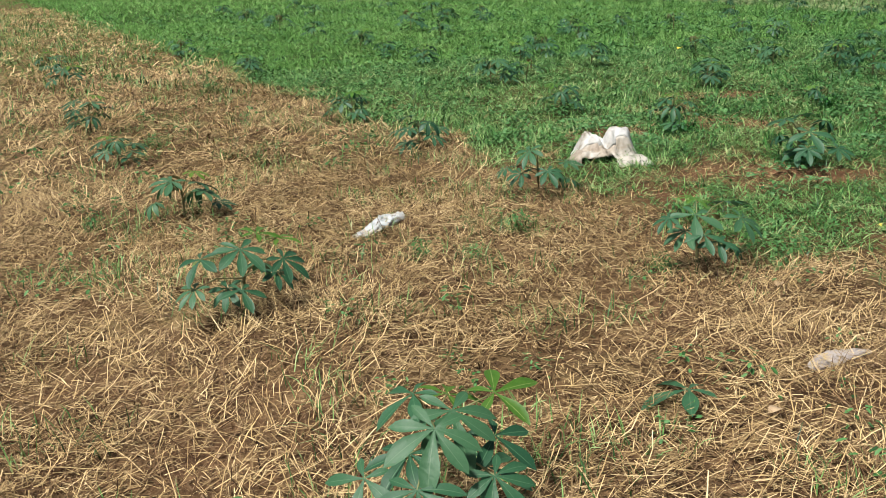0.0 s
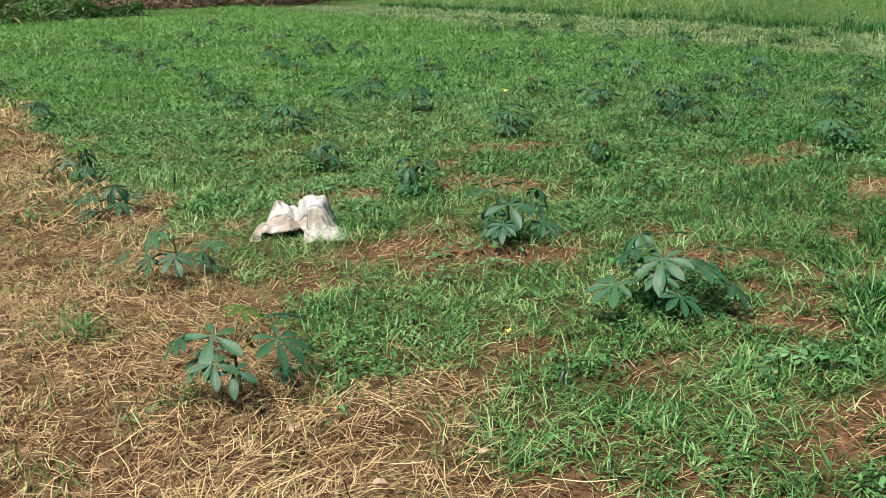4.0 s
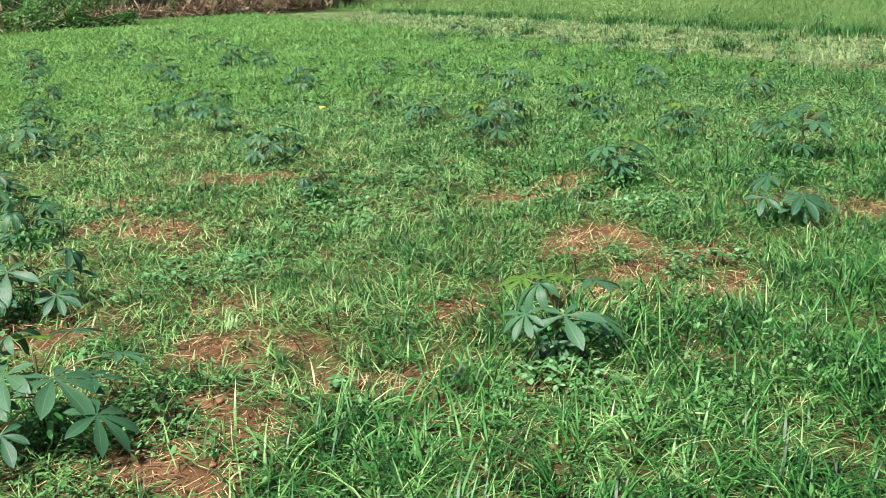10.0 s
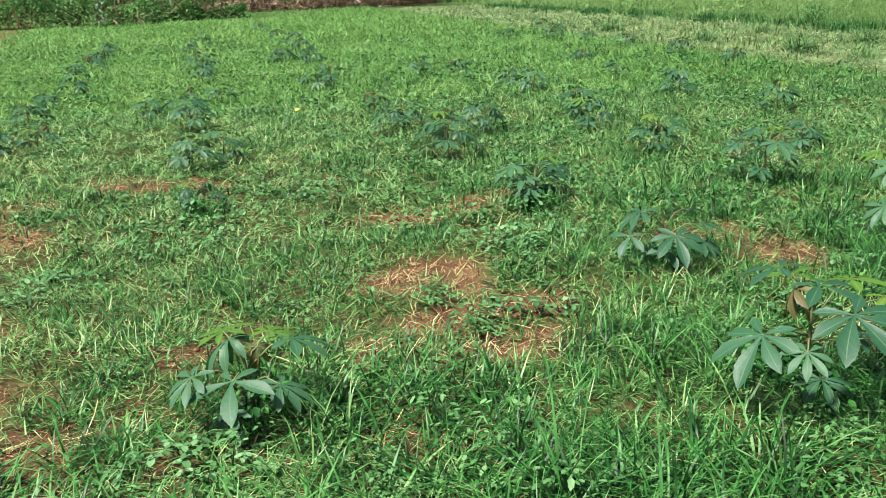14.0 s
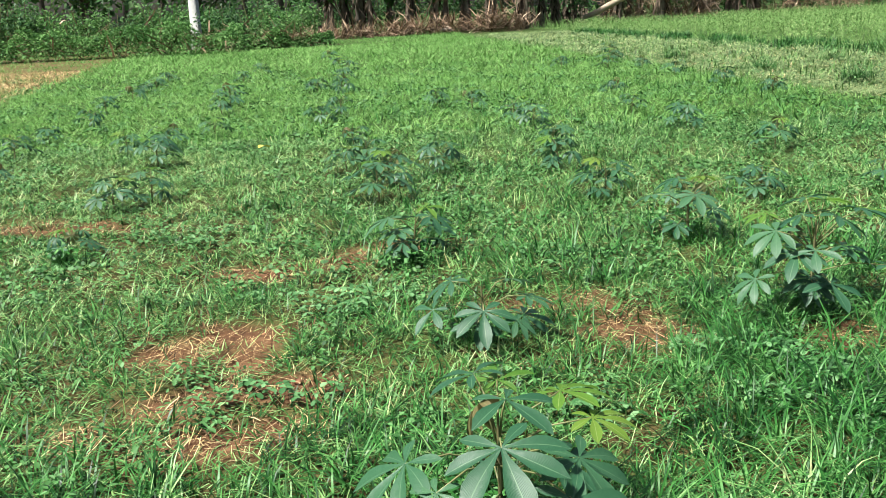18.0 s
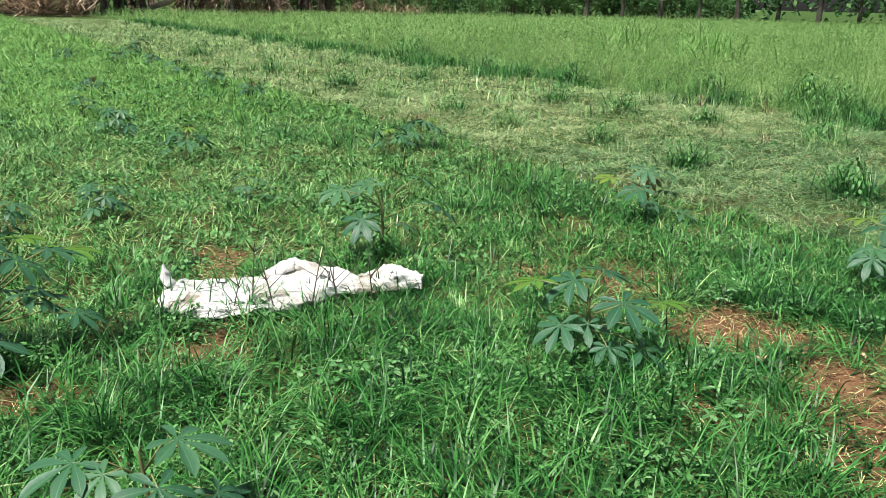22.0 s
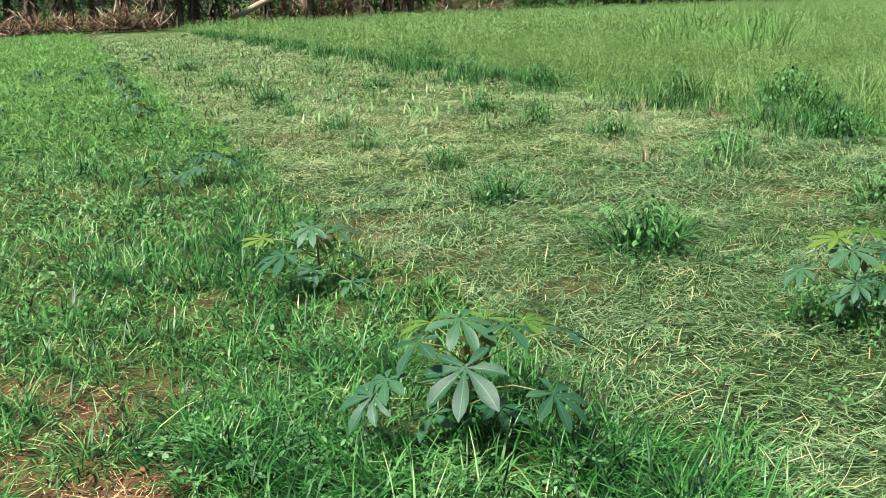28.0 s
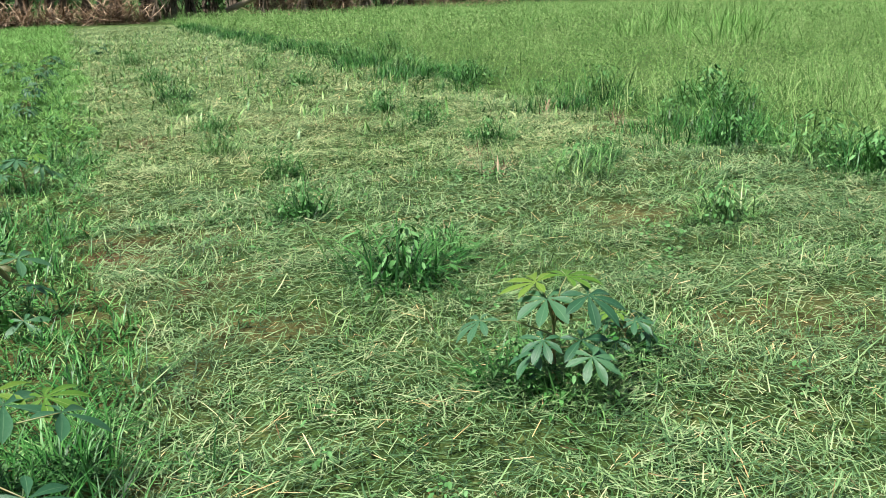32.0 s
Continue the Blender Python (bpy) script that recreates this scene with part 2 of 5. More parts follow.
CASSAVA = cassava_leaf_material("cassava_leaf", [(0.1, (0.018, 0.074, 0.035)), (0.5, (0.034, 0.110, 0.050)), (0.9, (0.062, 0.155, 0.07))], (0.085, 0.18, 0.09))
# Yellow-green puts the light that shines through a leaf into its colour.
CASSAVA_YOUNG_BACKLIT = cassava_leaf_material("young_backlit_leaf", [(0.1, (0.06, 0.17, 0.025)), (0.5, (0.11, 0.23, 0.03)), (0.9, (0.17, 0.26, 0.04))], (0.24, 0.34, 0.10), 0.4)
CASSAVA_BRONZE = cassava_leaf_material("bronze_cassava_leaf", [(0.1, (0.09, 0.13, 0.055)), (0.5, (0.13, 0.13, 0.05)), (0.9, (0.16, 0.10, 0.045))], (0.22, 0.22, 0.09), 0.3)


def sack_material(name="white_woven_sacking", stops=((0.34, (0.22, 0.185, 0.14)), (0.42, (0.42, 0.405, 0.365)), (0.53, (0.52, 0.52, 0.50)))):
    """White woven plastic sacking with a fine weave, creases of dirt and soil stains."""
    m, nodes, links, bsdf = material(name)
    co = nodes.new("ShaderNodeTexCoord").outputs["Object"]
    stain = noise_tex(nodes, links, co, 6, 5)
    speck = noise_tex(nodes, links, co, 60, 3)
    col = ramp(nodes, links, stain, stops)
    col = mix(nodes, links, ramp(nodes, links, speck, [(0.62, (0, 0, 0)), (0.75, (1, 1, 1))]), col, (0.5, 0.45, 0.38))
    links.new(col, bsdf.inputs["Base Color"])
    bsdf.inputs["Roughness"].default_value = 0.55
    chk = nodes.new("ShaderNodeTexChecker")
    chk.inputs["Scale"].default_value = 260
    links.new(co, chk.inputs["Vector"])
    crease = noise_tex(nodes, links, co, 9, 2)
    sharp = maths(nodes, links, "ABSOLUTE", maths(nodes, links, "SUBTRACT", crease, 0.5))
    bump(nodes, links, bsdf, maths(nodes, links, "ADD", maths(nodes, links, "MULTIPLY", chk.outputs["Fac"], 0.03), sharp), 0.6, 0.02)
    return m


SACKING = sack_material()
STAINED = sack_material("soil_stained_sacking", ((0.32, (0.16, 0.12, 0.085)), (0.45, (0.34, 0.29, 0.225)), (0.58, (0.48, 0.45, 0.39))))

# ---- plan of the field: strips that lie side by side, all leaning a little ----
def straw_edge(y):
    return 4.45 - 0.215 * y


def mown_edge(y):
    return 15.3 - 0.085 * y


def tall_edge(y):
    return 20.7 - 0.093 * y


TABLE = np.random.RandomState(5).rand(128, 128)


def vnoise(x, y, scale, shift=0.0):
    """Smooth value noise from 0 to 1 over the plan; scale is the size of its cells in metres."""
    u, v = np.asarray(x) / scale + 37.3 + shift, np.asarray(y) / scale + 11.7 + shift * 1.7
    i, j = np.floor(u).astype(int), np.floor(v).astype(int)
    a, b = u - i, v - j
    a, b = a * a * (3 - 2 * a), b * b * (3 - 2 * b)
    g = lambda p, q: TABLE[p % 128, q % 128]
    return (g(i, j) * (1 - a) + g(i + 1, j) * a) * (1 - b) + (g(i, j + 1) * (1 - a) + g(i + 1, j + 1) * a) * b


def height(x, y):
    """The ground's relief in metres: soft swells, clods and crumbs."""
    near = 1 / (1 + (np.abs(np.asarray(y)) / 18) ** 2)
    return ((vnoise(x, y, 1.7, 1) - 0.5) * 0.05 + (vnoise(x, y, 0.4, 2) - 0.5) * 0.03 + (vnoise(x, y, 0.13, 3) - 0.5) * 0.022) * near


# bare, trodden spots of red soil: centre and half-axes
SPOTS = [(5.81, 2.15, .35, .2), (7.62, 2.37, .16, .12), (5.12, 2.01, .3, .15), (6.69, 2.03, .2, .16), (13.3, 3.4, .4, .3), (5.38, 1.31, .3, .2),
         (6.36, 2.62, .42, .22), (4.25, 1.2, .38, .26), (8.08, 3.06, .32, .14), (7.5, 3.07, .22, .12), (13.25, 2.74, .56, .40)]
SPOTS += [(6.89, 3.19, .12, .12), (4.69, 2.27, .3, .16), (6.0, 2.91, .3, .25), (8.32, 3.42, .16, .1), (9.69, 3.6, .3, .14), (11.05, 3.93, .22, .16),
          (5.91, 2.56, .2, .3), (7.78, 3.75, .3, .2), (10.49, 3.72, .22, .14), (13.15, 4.33, .5, .22), (9.46, 4.18, .34, .26)]
SPOTS += [(3.9, 3.42, .4, .25), (5.96, 3.64, .25, .14), (5.35, 3.4, .35, .2), (4.64, 3.82, .5, .24), (11.4, 5.08, .28, .24), (7.91, 5.05, .25, .2),
          (8.33, 5.2, .3, .2), (3.16, 4.2, .5, .3), (5.41, 5.18, .4, .25), (4.57, 5.14, .4, .3), (8.58, 5.4, .3, .2), (5.45, 5.89, .4, .2), (6.22, 6.4, .5, .25)]
SPOTS += [(6.05, 3.0, .2, .22), (5.93, 2.48, .2, .3), (5.78, 2.1, .25, .2), (6.42, 2.45, .36, .2), (6.7, 2.06, .16, .1), (4.8, 3.55, .36, .25), (7.95, 3.97, .2, .12), (5.62, 5.05, .3, .16), (4.67, 4.06, .25, .16), (4.97, 3.5, .25, .2)]
SPOTS += [(8.4, 5.22, .25, .12), (9.45, 4.27, .36, .24), (9.74, 3.78, .24, .14), (10.45, 3.7, .25, .12), (13.0, 4.38, .3, .22), (13.25, 4.1, .35, .3), (13.15, 3.45, .35, .25), (13.45, 4.2, .25, .2), (11.47, 5.25, .3, .14)]
SPOTS += [(13.08, 2.42, .45, .28), (12.8, 2.62, .3, .2), (13.1, 2.15, .3, .16), (13.05, 3.75, .3, .4), (6.0, 2.35, .3, .3), (6.4, 2.62, .36, .22), (7.85, 3.3, .2, .12)]
DRY = [(15.4, 4.78, .3, .2), (17.7, 4.05, .6, .35), (15.07, 5.67, .4, .2), (15.02, 6.43, .45, .25), (19.27, 9.38, .5, .3), (14.85, 10.6, .6, .35), (17.9, 6.2, .5, .3), (16.6, 11.5, .8, .6)]


def bare(x, y, spots=None):
    """How bare the soil is: 1 in the middle of a spot, 0 outside."""
    out = np.zeros_like(np.asarray(x, float))
    wob = (vnoise(x, y, 0.22, 4) - 0.5) * 1.3 + (vnoise(x, y, 0.07, 14) - 0.5) * 0.9
    for cx, cy, rx, ry in (SPOTS if spots is None else spots):
        d = np.sqrt(((x - cx) / (rx * 1.08)) ** 2 + ((y - cy) / (ry * 1.18)) ** 2) + wob
        out = np.maximum(out, np.clip((1.1 - d) / 0.6, 0, 1))
    return out


def strip(x, y):
    """0 straw, 1 weeds, 2 mown, 3 tall grass."""
    w = (vnoise(x, y, 0.5, 6) - 0.5) * 0.7 + (vnoise(x, y, 0.16, 7) - 0.5) * 0.35
    return (x > straw_edge(y) + w).astype(int) + (x > mown_edge(y) + w * 0.7) + (x > tall_edge(y) + w * 0.8)


# ---- ground ----
def mesh_from(name, verts, quads, mat, smooth=True, uv=None):
    me = bpy.data.meshes.new(name)
    verts, quads = np.asarray(verts, np.float32), np.asarray(quads, np.int32)
    k = quads.shape[1]
    me.vertices.add(len(verts))
    me.vertices.foreach_set("co", verts.ravel())
    me.loops.add(quads.size)
    me.loops.foreach_set("vertex_index", quads.ravel())
    me.polygons.add(len(quads))
    me.polygons.foreach_set("loop_start", np.arange(0, quads.size, k, dtype=np.int32))
    if uv is not None:
        layer = me.uv_layers.new(name="UVMap")
        layer.uv.foreach_set("vector", np.asarray(uv, np.float32)[quads.ravel()].ravel())
    me.update(calc_edges=True)
    me.polygons.foreach_set("use_smooth", np.full(len(quads), smooth))
    me.materials.append(mat)
    return me


def part(name, me, parent, label=""):
    ob = new(name, me)
    ob.parent = parent
    if label:
        ob["label"] = label
    return ob


def grid_quads(nx, ny):
    i, j = np.meshgrid(np.arange(nx - 1), np.arange(ny - 1), indexing="ij")
    a = (i * ny + j).ravel()
    return np.stack([a, a + ny, a + ny + 1, a + 1], 1)


def ground_material():
    m, nodes, links, bsdf = material("field_soil")
    pos = nodes.new("ShaderNodeTexCoord").outputs["Object"]
    sep = nodes.new("ShaderNodeSeparateXYZ")
    links.new(pos, sep.inputs[0])
    X, Y = sep.outputs["X"], sep.outputs["Y"]
    broad, mid, fine = noise_tex(nodes, links, pos, 0.9, 4), noise_tex(nodes, links, pos, 5, 5), noise_tex(nodes, links, pos, 45, 5, 0.7)
    wob = maths(nodes, links, "MULTIPLY", maths(nodes, links, "SUBTRACT", noise_tex(nodes, links, pos, 2.2, 4), 0.5), 1.6)

    def past(a, k, soft):
        e = maths(nodes, links, "ADD", maths(nodes, links, "ADD", X, maths(nodes, links, "MULTIPLY", Y, k)), wob)
        r = nodes.new("ShaderNodeMapRange")
        r.inputs["From Min"].default_value, r.inputs["From Max"].default_value = a - soft, a + soft
        links.new(e, r.inputs["Value"])
        return r.outputs[0]
    f = maths(nodes, links, "ADD", maths(nodes, links, "MULTIPLY", mid, 0.55), maths(nodes, links, "MULTIPLY", fine, 0.45))
    soil = ramp(nodes, links, f, [(0.3, (0.042, 0.022, 0.013)), (0.5, (0.118, 0.061, 0.031)), (0.68, (0.25, 0.142, 0.073))])
    chaff = ramp(nodes, links, f, [(0.32, (0.045, 0.025, 0.013)), (0.5, (0.145, 0.09, 0.044)), (0.68, (0.37, 0.26, 0.13))])
    # Ground colours of the green cover, darkened for the shade between blades.
    shady_green = ramp(nodes, links, f, [(0.32, (0.015, 0.032, 0.009)), (0.5, (0.038, 0.076, 0.018)), (0.68, (0.088, 0.14, 0.034))])
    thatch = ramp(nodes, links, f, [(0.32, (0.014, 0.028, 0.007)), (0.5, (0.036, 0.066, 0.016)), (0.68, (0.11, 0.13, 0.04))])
    # the sward closes over the soil away from the trodden margin
    far = nodes.new("ShaderNodeMapRange")
    far.inputs["From Min"].default_value, far.inputs["From Max"].default_value = 4.0, 13.0
    links.new(maths(nodes, links, "ADD", Y, maths(nodes, links, "MULTIPLY", broad, 6)), far.inputs["Value"])
    patch = nodes.new("ShaderNodeAttribute")
    patch.attribute_name = "soil"
    cover = maths(nodes, links, "MAXIMUM", far.outputs[0], maths(nodes, links, "MULTIPLY", ramp(nodes, links, mid, [(0.35, (0.2, 0.2, 0.2)), (0.55, (1, 1, 1))]), 0.8))
    # Litter colour, likewise darkened for the shade between tufts.
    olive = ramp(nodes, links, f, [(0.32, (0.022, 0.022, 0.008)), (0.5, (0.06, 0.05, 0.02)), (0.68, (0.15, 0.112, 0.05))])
    along = nodes.new("ShaderNodeMapRange")
    along.inputs["From Min"].default_value, along.inputs["From Max"].default_value, along.inputs["To Max"].default_value = 5.2, 8.7, 0.85
    links.new(X, along.inputs["Value"])
    green = mix(nodes, links, maths(nodes, links, "MAXIMUM", far.outputs[0], along.outputs[0]), olive, shady_green)
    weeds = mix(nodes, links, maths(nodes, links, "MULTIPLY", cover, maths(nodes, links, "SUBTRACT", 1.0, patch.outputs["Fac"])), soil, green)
    straw = mix(nodes, links, ramp(nodes, links, broad, [(0.35, (0.35, 0.35, 0.35)), (0.6, (0.95, 0.95, 0.95))]), soil, chaff)
    straw = mix(nodes, links, maths(nodes, links, "MULTIPLY", far.outputs[0], ramp(nodes, links, mid, [(0.4, (0.1, 0.1, 0.1)), (0.62, (0.8, 0.8, 0.8))])), straw, shady_green)
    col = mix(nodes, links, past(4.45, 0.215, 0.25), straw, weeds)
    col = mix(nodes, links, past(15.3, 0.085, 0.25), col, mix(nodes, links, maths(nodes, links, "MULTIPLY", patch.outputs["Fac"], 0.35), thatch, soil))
    col = mix(nodes, links, past(20.7, 0.093, 0.3), col, shady_green)
    links.new(col, bsdf.inputs["Base Color"])
    bsdf.inputs["Roughness"].default_value = 0.95
    bsdf.inputs["Specular IOR Level"].default_value = 0.1
    bump(nodes, links, bsdf, f, 0.8, 0.03)
    return m


def spread(fine_lo, fine_hi, step, far):
    """Even steps in the middle that widen outwards to the horizon."""
    mid = list(np.arange(fine_lo, fine_hi, step))
    lo, hi, s = [], [], step
    a, b = fine_lo, mid[-1]
    while b < far:
        s *= 1.35
        a, b = a - s, b + s
        lo.append(a)
        hi.append(b)
    return np.array(lo[::-1] + mid + hi)


gx, gy = spread(-1.0, 21.0, 0.09, 1500), spread(0.2, 11.0, 0.09, 1500)
GX, GY = np.meshgrid(gx, gy, indexing="ij")
ground = new("ground", mesh_from("ground", np.stack([GX.ravel(), GY.ravel(), height(GX, GY).ravel()], 1), grid_quads(len(gx), len(gy)), ground_material()))
mask = ground.data.attributes.new("soil", "FLOAT", "POINT")
mask.data.foreach_set("value", np.maximum(bare(GX.ravel(), GY.ravel()), bare(GX.ravel(), GY.ravel(), DRY)).astype(np.float32))
tagged(ground, "red-brown field soil under straw, weeds and cut grass", "ground", kind="structure")

# ---- blades, stalks and leaves by the thousand ----
RNG = np.random.RandomState(11)


def blades(x, y, z, az, length, width, lean, curl, levels=4, taper=1.0, bend=None):
    """Strips that rise from (x, y, z), lean by lean (radians from upright) and bend over by curl. Returns verts and quads."""
    n = len(x)
    s = np.linspace(0, 1, levels)
    dx, dy = np.cos(az), np.sin(az)
    tw = RNG.uniform(-0.6, 0.6, n)
    sx, sy, sz = -dy * np.cos(tw), dx * np.cos(tw), np.sin(tw)
    px, py, pz = x.copy(), y.copy(), z.copy()
    V = np.empty((n, levels, 2, 3), np.float32)
    for k in range(levels):
        if k:
            if bend is not None:
                ang = az + bend * (s[k] + s[k - 1]) / 2
                dx, dy = np.cos(ang), np.sin(ang)
                sx, sy = -dy * np.cos(tw), dx * np.cos(tw)
            th = lean + curl * (s[k] + s[k - 1]) / 2
            d = length * (s[k] - s[k - 1])
            px, py, pz = px + dx * np.sin(th) * d, py + dy * np.sin(th) * d, pz + np.cos(th) * d
        w = width * 0.5 * max(0.08, (1 - taper * s[k] ** 1.7)) * (0.7 if k == 0 and taper else 1)
        V[:, k, 0] = np.stack([px - sx * w, py - sy * w, pz - sz * w * 0.5], 1)
        V[:, k, 1] = np.stack([px + sx * w, py + sy * w, pz + sz * w * 0.5], 1)
    i = np.arange(n)[:, None] * levels * 2 + np.arange(levels - 1)[None] * 2
    i = i.ravel()
    return V.reshape(-1, 3), np.stack([i, i + 1, i + 3, i + 2], 1)


def joined(groups):
    V, Q, o = [], [], 0
    for v, q in groups:
        V.append(v)
        Q.append(q + o)
        o += len(v)
    return np.concatenate(V), np.concatenate(Q)


def leaflets(x, y, z, az, length, width, droop):
    """Small folded leaves: two quads that meet along the midrib."""
    n = len(x)
    dx, dy = np.cos(az), np.sin(az)
    c, s = np.cos(droop), np.sin(droop)
    V = np.empty((n, 6, 3), np.float32)
    for k, (a, b, up) in enumerate(((0, 0, 0), (0.28, -0.42, 0.05), (0.74, -0.42, -0.02), (1, 0, -0.14), (0.28, 0.42, 0.05), (0.74, 0.42, -0.02))):
        V[:, k] = np.stack([x + dx * a * length * c - dy * b * width, y + dy * a * length * c + dx * b * width, z - a * length * s + up * length], 1)
    i = np.arange(n) * 6
    return V.reshape(-1, 3), np.concatenate([np.stack([i, i + 1, i + 2, i + 3], 1), np.stack([i, i + 3, i + 5, i + 4], 1)])


def flecks(x, y, z, az, length, width, droop):
    """Small pointed leaves of one face each, for foliage far off."""
    n = len(x)
    dx, dy, c, s = np.cos(az), np.sin(az), np.cos(droop), np.sin(droop)
    tw = RNG.uniform(-1, 1, n)
    V = np.empty((n, 4, 3), np.float32)
    for k, (a, b) in enumerate(((0, 0), (0.45, -0.5), (1, 0), (0.45, 0.5))):
        V[:, k] = np.stack([x + dx * a * length * c - dy * b * width, y + dy * a * length * c + dx * b * width, z - a * length * s + b * width * tw], 1)
    return V.reshape(-1, 3), np.arange(n * 4).reshape(-1, 4)


def scatter(x0, x1, y0, y1, per_m2):
    n = int((x1 - x0) * (y1 - y0) * per_m2)
    return RNG.uniform(x0, x1, n), RNG.uniform(y0, y1, n)


def in_view(x, y):
    """The camera's view wedge over the plan; the thick growth is kept only inside it."""
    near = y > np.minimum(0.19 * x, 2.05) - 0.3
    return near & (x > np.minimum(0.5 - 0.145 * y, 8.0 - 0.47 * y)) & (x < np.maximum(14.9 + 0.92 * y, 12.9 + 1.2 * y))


def stuff(name, groups, mat, label, category):
    v, q = joined(groups)
    return tagged(new(name, mesh_from(name, v, q, mat)), label, category, kind="stuff")


def rise(x):
    """The sward thickens along the walk, away from the straw."""
    return np.clip((x - 5.2) / 3.5, 0, 1)


def rank(x, y):
    """Where the sward stands high: the strip beside the path and the rims of the strips."""
    r = np.clip((x - 5.5) / 0.9, 0, 1) * np.clip((2.6 + vnoise(x, y, 0.7, 9) * 0.9 - y) / 0.6, 0, 1) * np.clip(3.0 * vnoise(x, y, 0.55, 50) - 0.7 + 0.4 * np.clip(x - 8.2, 0, 1), 0, 1)
    r = np.maximum(r, np.clip(1 - np.abs(x - mown_edge(y) + 0.9) / 1.6, 0, 1) * 0.8)
    r = np.maximum(r, np.clip((x - 9.2) / 0.8, 0, 1) * np.clip((5.2 - y) / 1.6, 0, 1))
    return r * (x < mown_edge(y) + 0.2)


def lushness(x):
    """The moist, greener kind of grass takes over along the walk."""
    return np.clip((x - 3.8) / 4.4, 0, 0.95)


def sward(x0, x1, y0, y1, tufts, per, size, width, levels, spread_m=0.03, lush_kind=False):
    """Grass of the weed strip: tufts whose blades arch outwards, thinned over bare soil."""
    x, y = scatter(x0, x1, y0, y1, tufts)
    s = strip(x, y)
    k = in_view(x, y) & ((s == 1) | ((s == 0) & (RNG.rand(len(x)) < np.clip((y - 9) / 17, 0, 0.7) * (0.4 + vnoise(x, y, 1.1, 40)))))
    k = k & ((RNG.rand(len(x)) < np.maximum(lushness(x), 0.97 * rank(x, y)) * np.clip(1.35 - y / 14, 0, 1)) == lush_kind)
    x, y = x[k], y[k]
    b = bare(x, y)
    lush = vnoise(x, y, 0.8, 8) * 0.5 + vnoise(x, y, 0.27, 5) * 0.5
    r = rank(x, y)
    keep = RNG.rand(len(x)) < np.clip((1 - b * 0.9) * (2.9 * lush - 0.5 + 0.4 * rise(x) + 0.45 * np.clip(x - 9, 0, 1)), 0, 1) * (1 - 0.5 * r)
    x, y, lush, r = x[keep], y[keep], lush[keep], r[keep]
    hgt = size * (0.85 + 0.25 * rise(x)) * (0.36 + 1.35 * lush ** 1.9 + 0.6 * r * (0.3 + 1.0 * lush) + 0.1 * rise(x)) * RNG.uniform(0.7, 1.3, len(x))
    n = np.maximum(3, (per * RNG.uniform(0.5, 1.6, len(x)) * (0.8 + 0.5 * r)).astype(int))
    X, Y, Hh, rt = np.repeat(x, n), np.repeat(y, n), np.repeat(hgt, n), np.repeat(spread_m * RNG.uniform(0.5, 1.6, len(x)), n)
    drift = np.repeat(RNG.uniform(0, 6.283, len(x)), n)
    m = len(X)
    ox, oy = RNG.normal(0, 1, m) * rt, RNG.normal(0, 1, m) * rt
    az = np.where(RNG.rand(m) < 0.3, drift, np.arctan2(oy, ox)) + RNG.normal(0, 0.55, m)
    X, Y = X + ox, Y + oy
    ln = Hh * RNG.uniform(0.6, 1.35, m)
    lean = np.abs(RNG.normal(0.78, 0.4, m))
    return blades(X, Y, height(X, Y) - 0.004, az, ln * 1.12, width * RNG.uniform(0.7, 1.7, m), lean, RNG.uniform(0.3, 1.7, m), levels)


def creeping(x0, x1, y0, y1, per_m2, length, width, levels=2):
    """Short runners, seedlings and dead bits that lie close to the soil."""
    x, y = scatter(x0, x1, y0, y1, per_m2)
    k = in_view(x, y) & (strip(x, y) == 1)
    x, y = x[k], y[k]
    keep = RNG.rand(len(x)) < np.clip(1.05 - bare(x, y) * 0.8 - 0.45 * lushness(x) - 0.3 * rank(x, y), 0, 1)
    x, y = x[keep], y[keep]
    m = len(x)
    return blades(x, y, height(x, y) + RNG.uniform(0.002, 0.035, m), RNG.uniform(0, 6.283, m), length * RNG.uniform(0.4, 1.6, m), width * RNG.uniform(0.6, 1.4, m),
                  RNG.uniform(0.9, 1.6, m), RNG.uniform(-0.2, 0.5, m), levels, 0.6)


def mat_of(x0, x1, y0, y1, per_m2, length, width):
    """Short blades lying every way, which close the sward between its tufts."""
    x, y = scatter(x0, x1, y0, y1, per_m2)
    k = in_view(x, y) & (strip(x, y) == 1) & (RNG.rand(len(x)) > np.maximum(bare(x, y) * 0.9, rank(x, y) * 0.75))
    x, y = x[k], y[k]
    m = len(x)
    return blades(x, y, height(x, y) + RNG.uniform(0.0, 0.03, m), RNG.uniform(0, 6.283, m), length * RNG.uniform(0.5, 1.5, m), width * RNG.uniform(0.6, 1.4, m),
                  RNG.uniform(0.7, 1.45, m), RNG.uniform(0, 0.7, m), 2, 0.7)


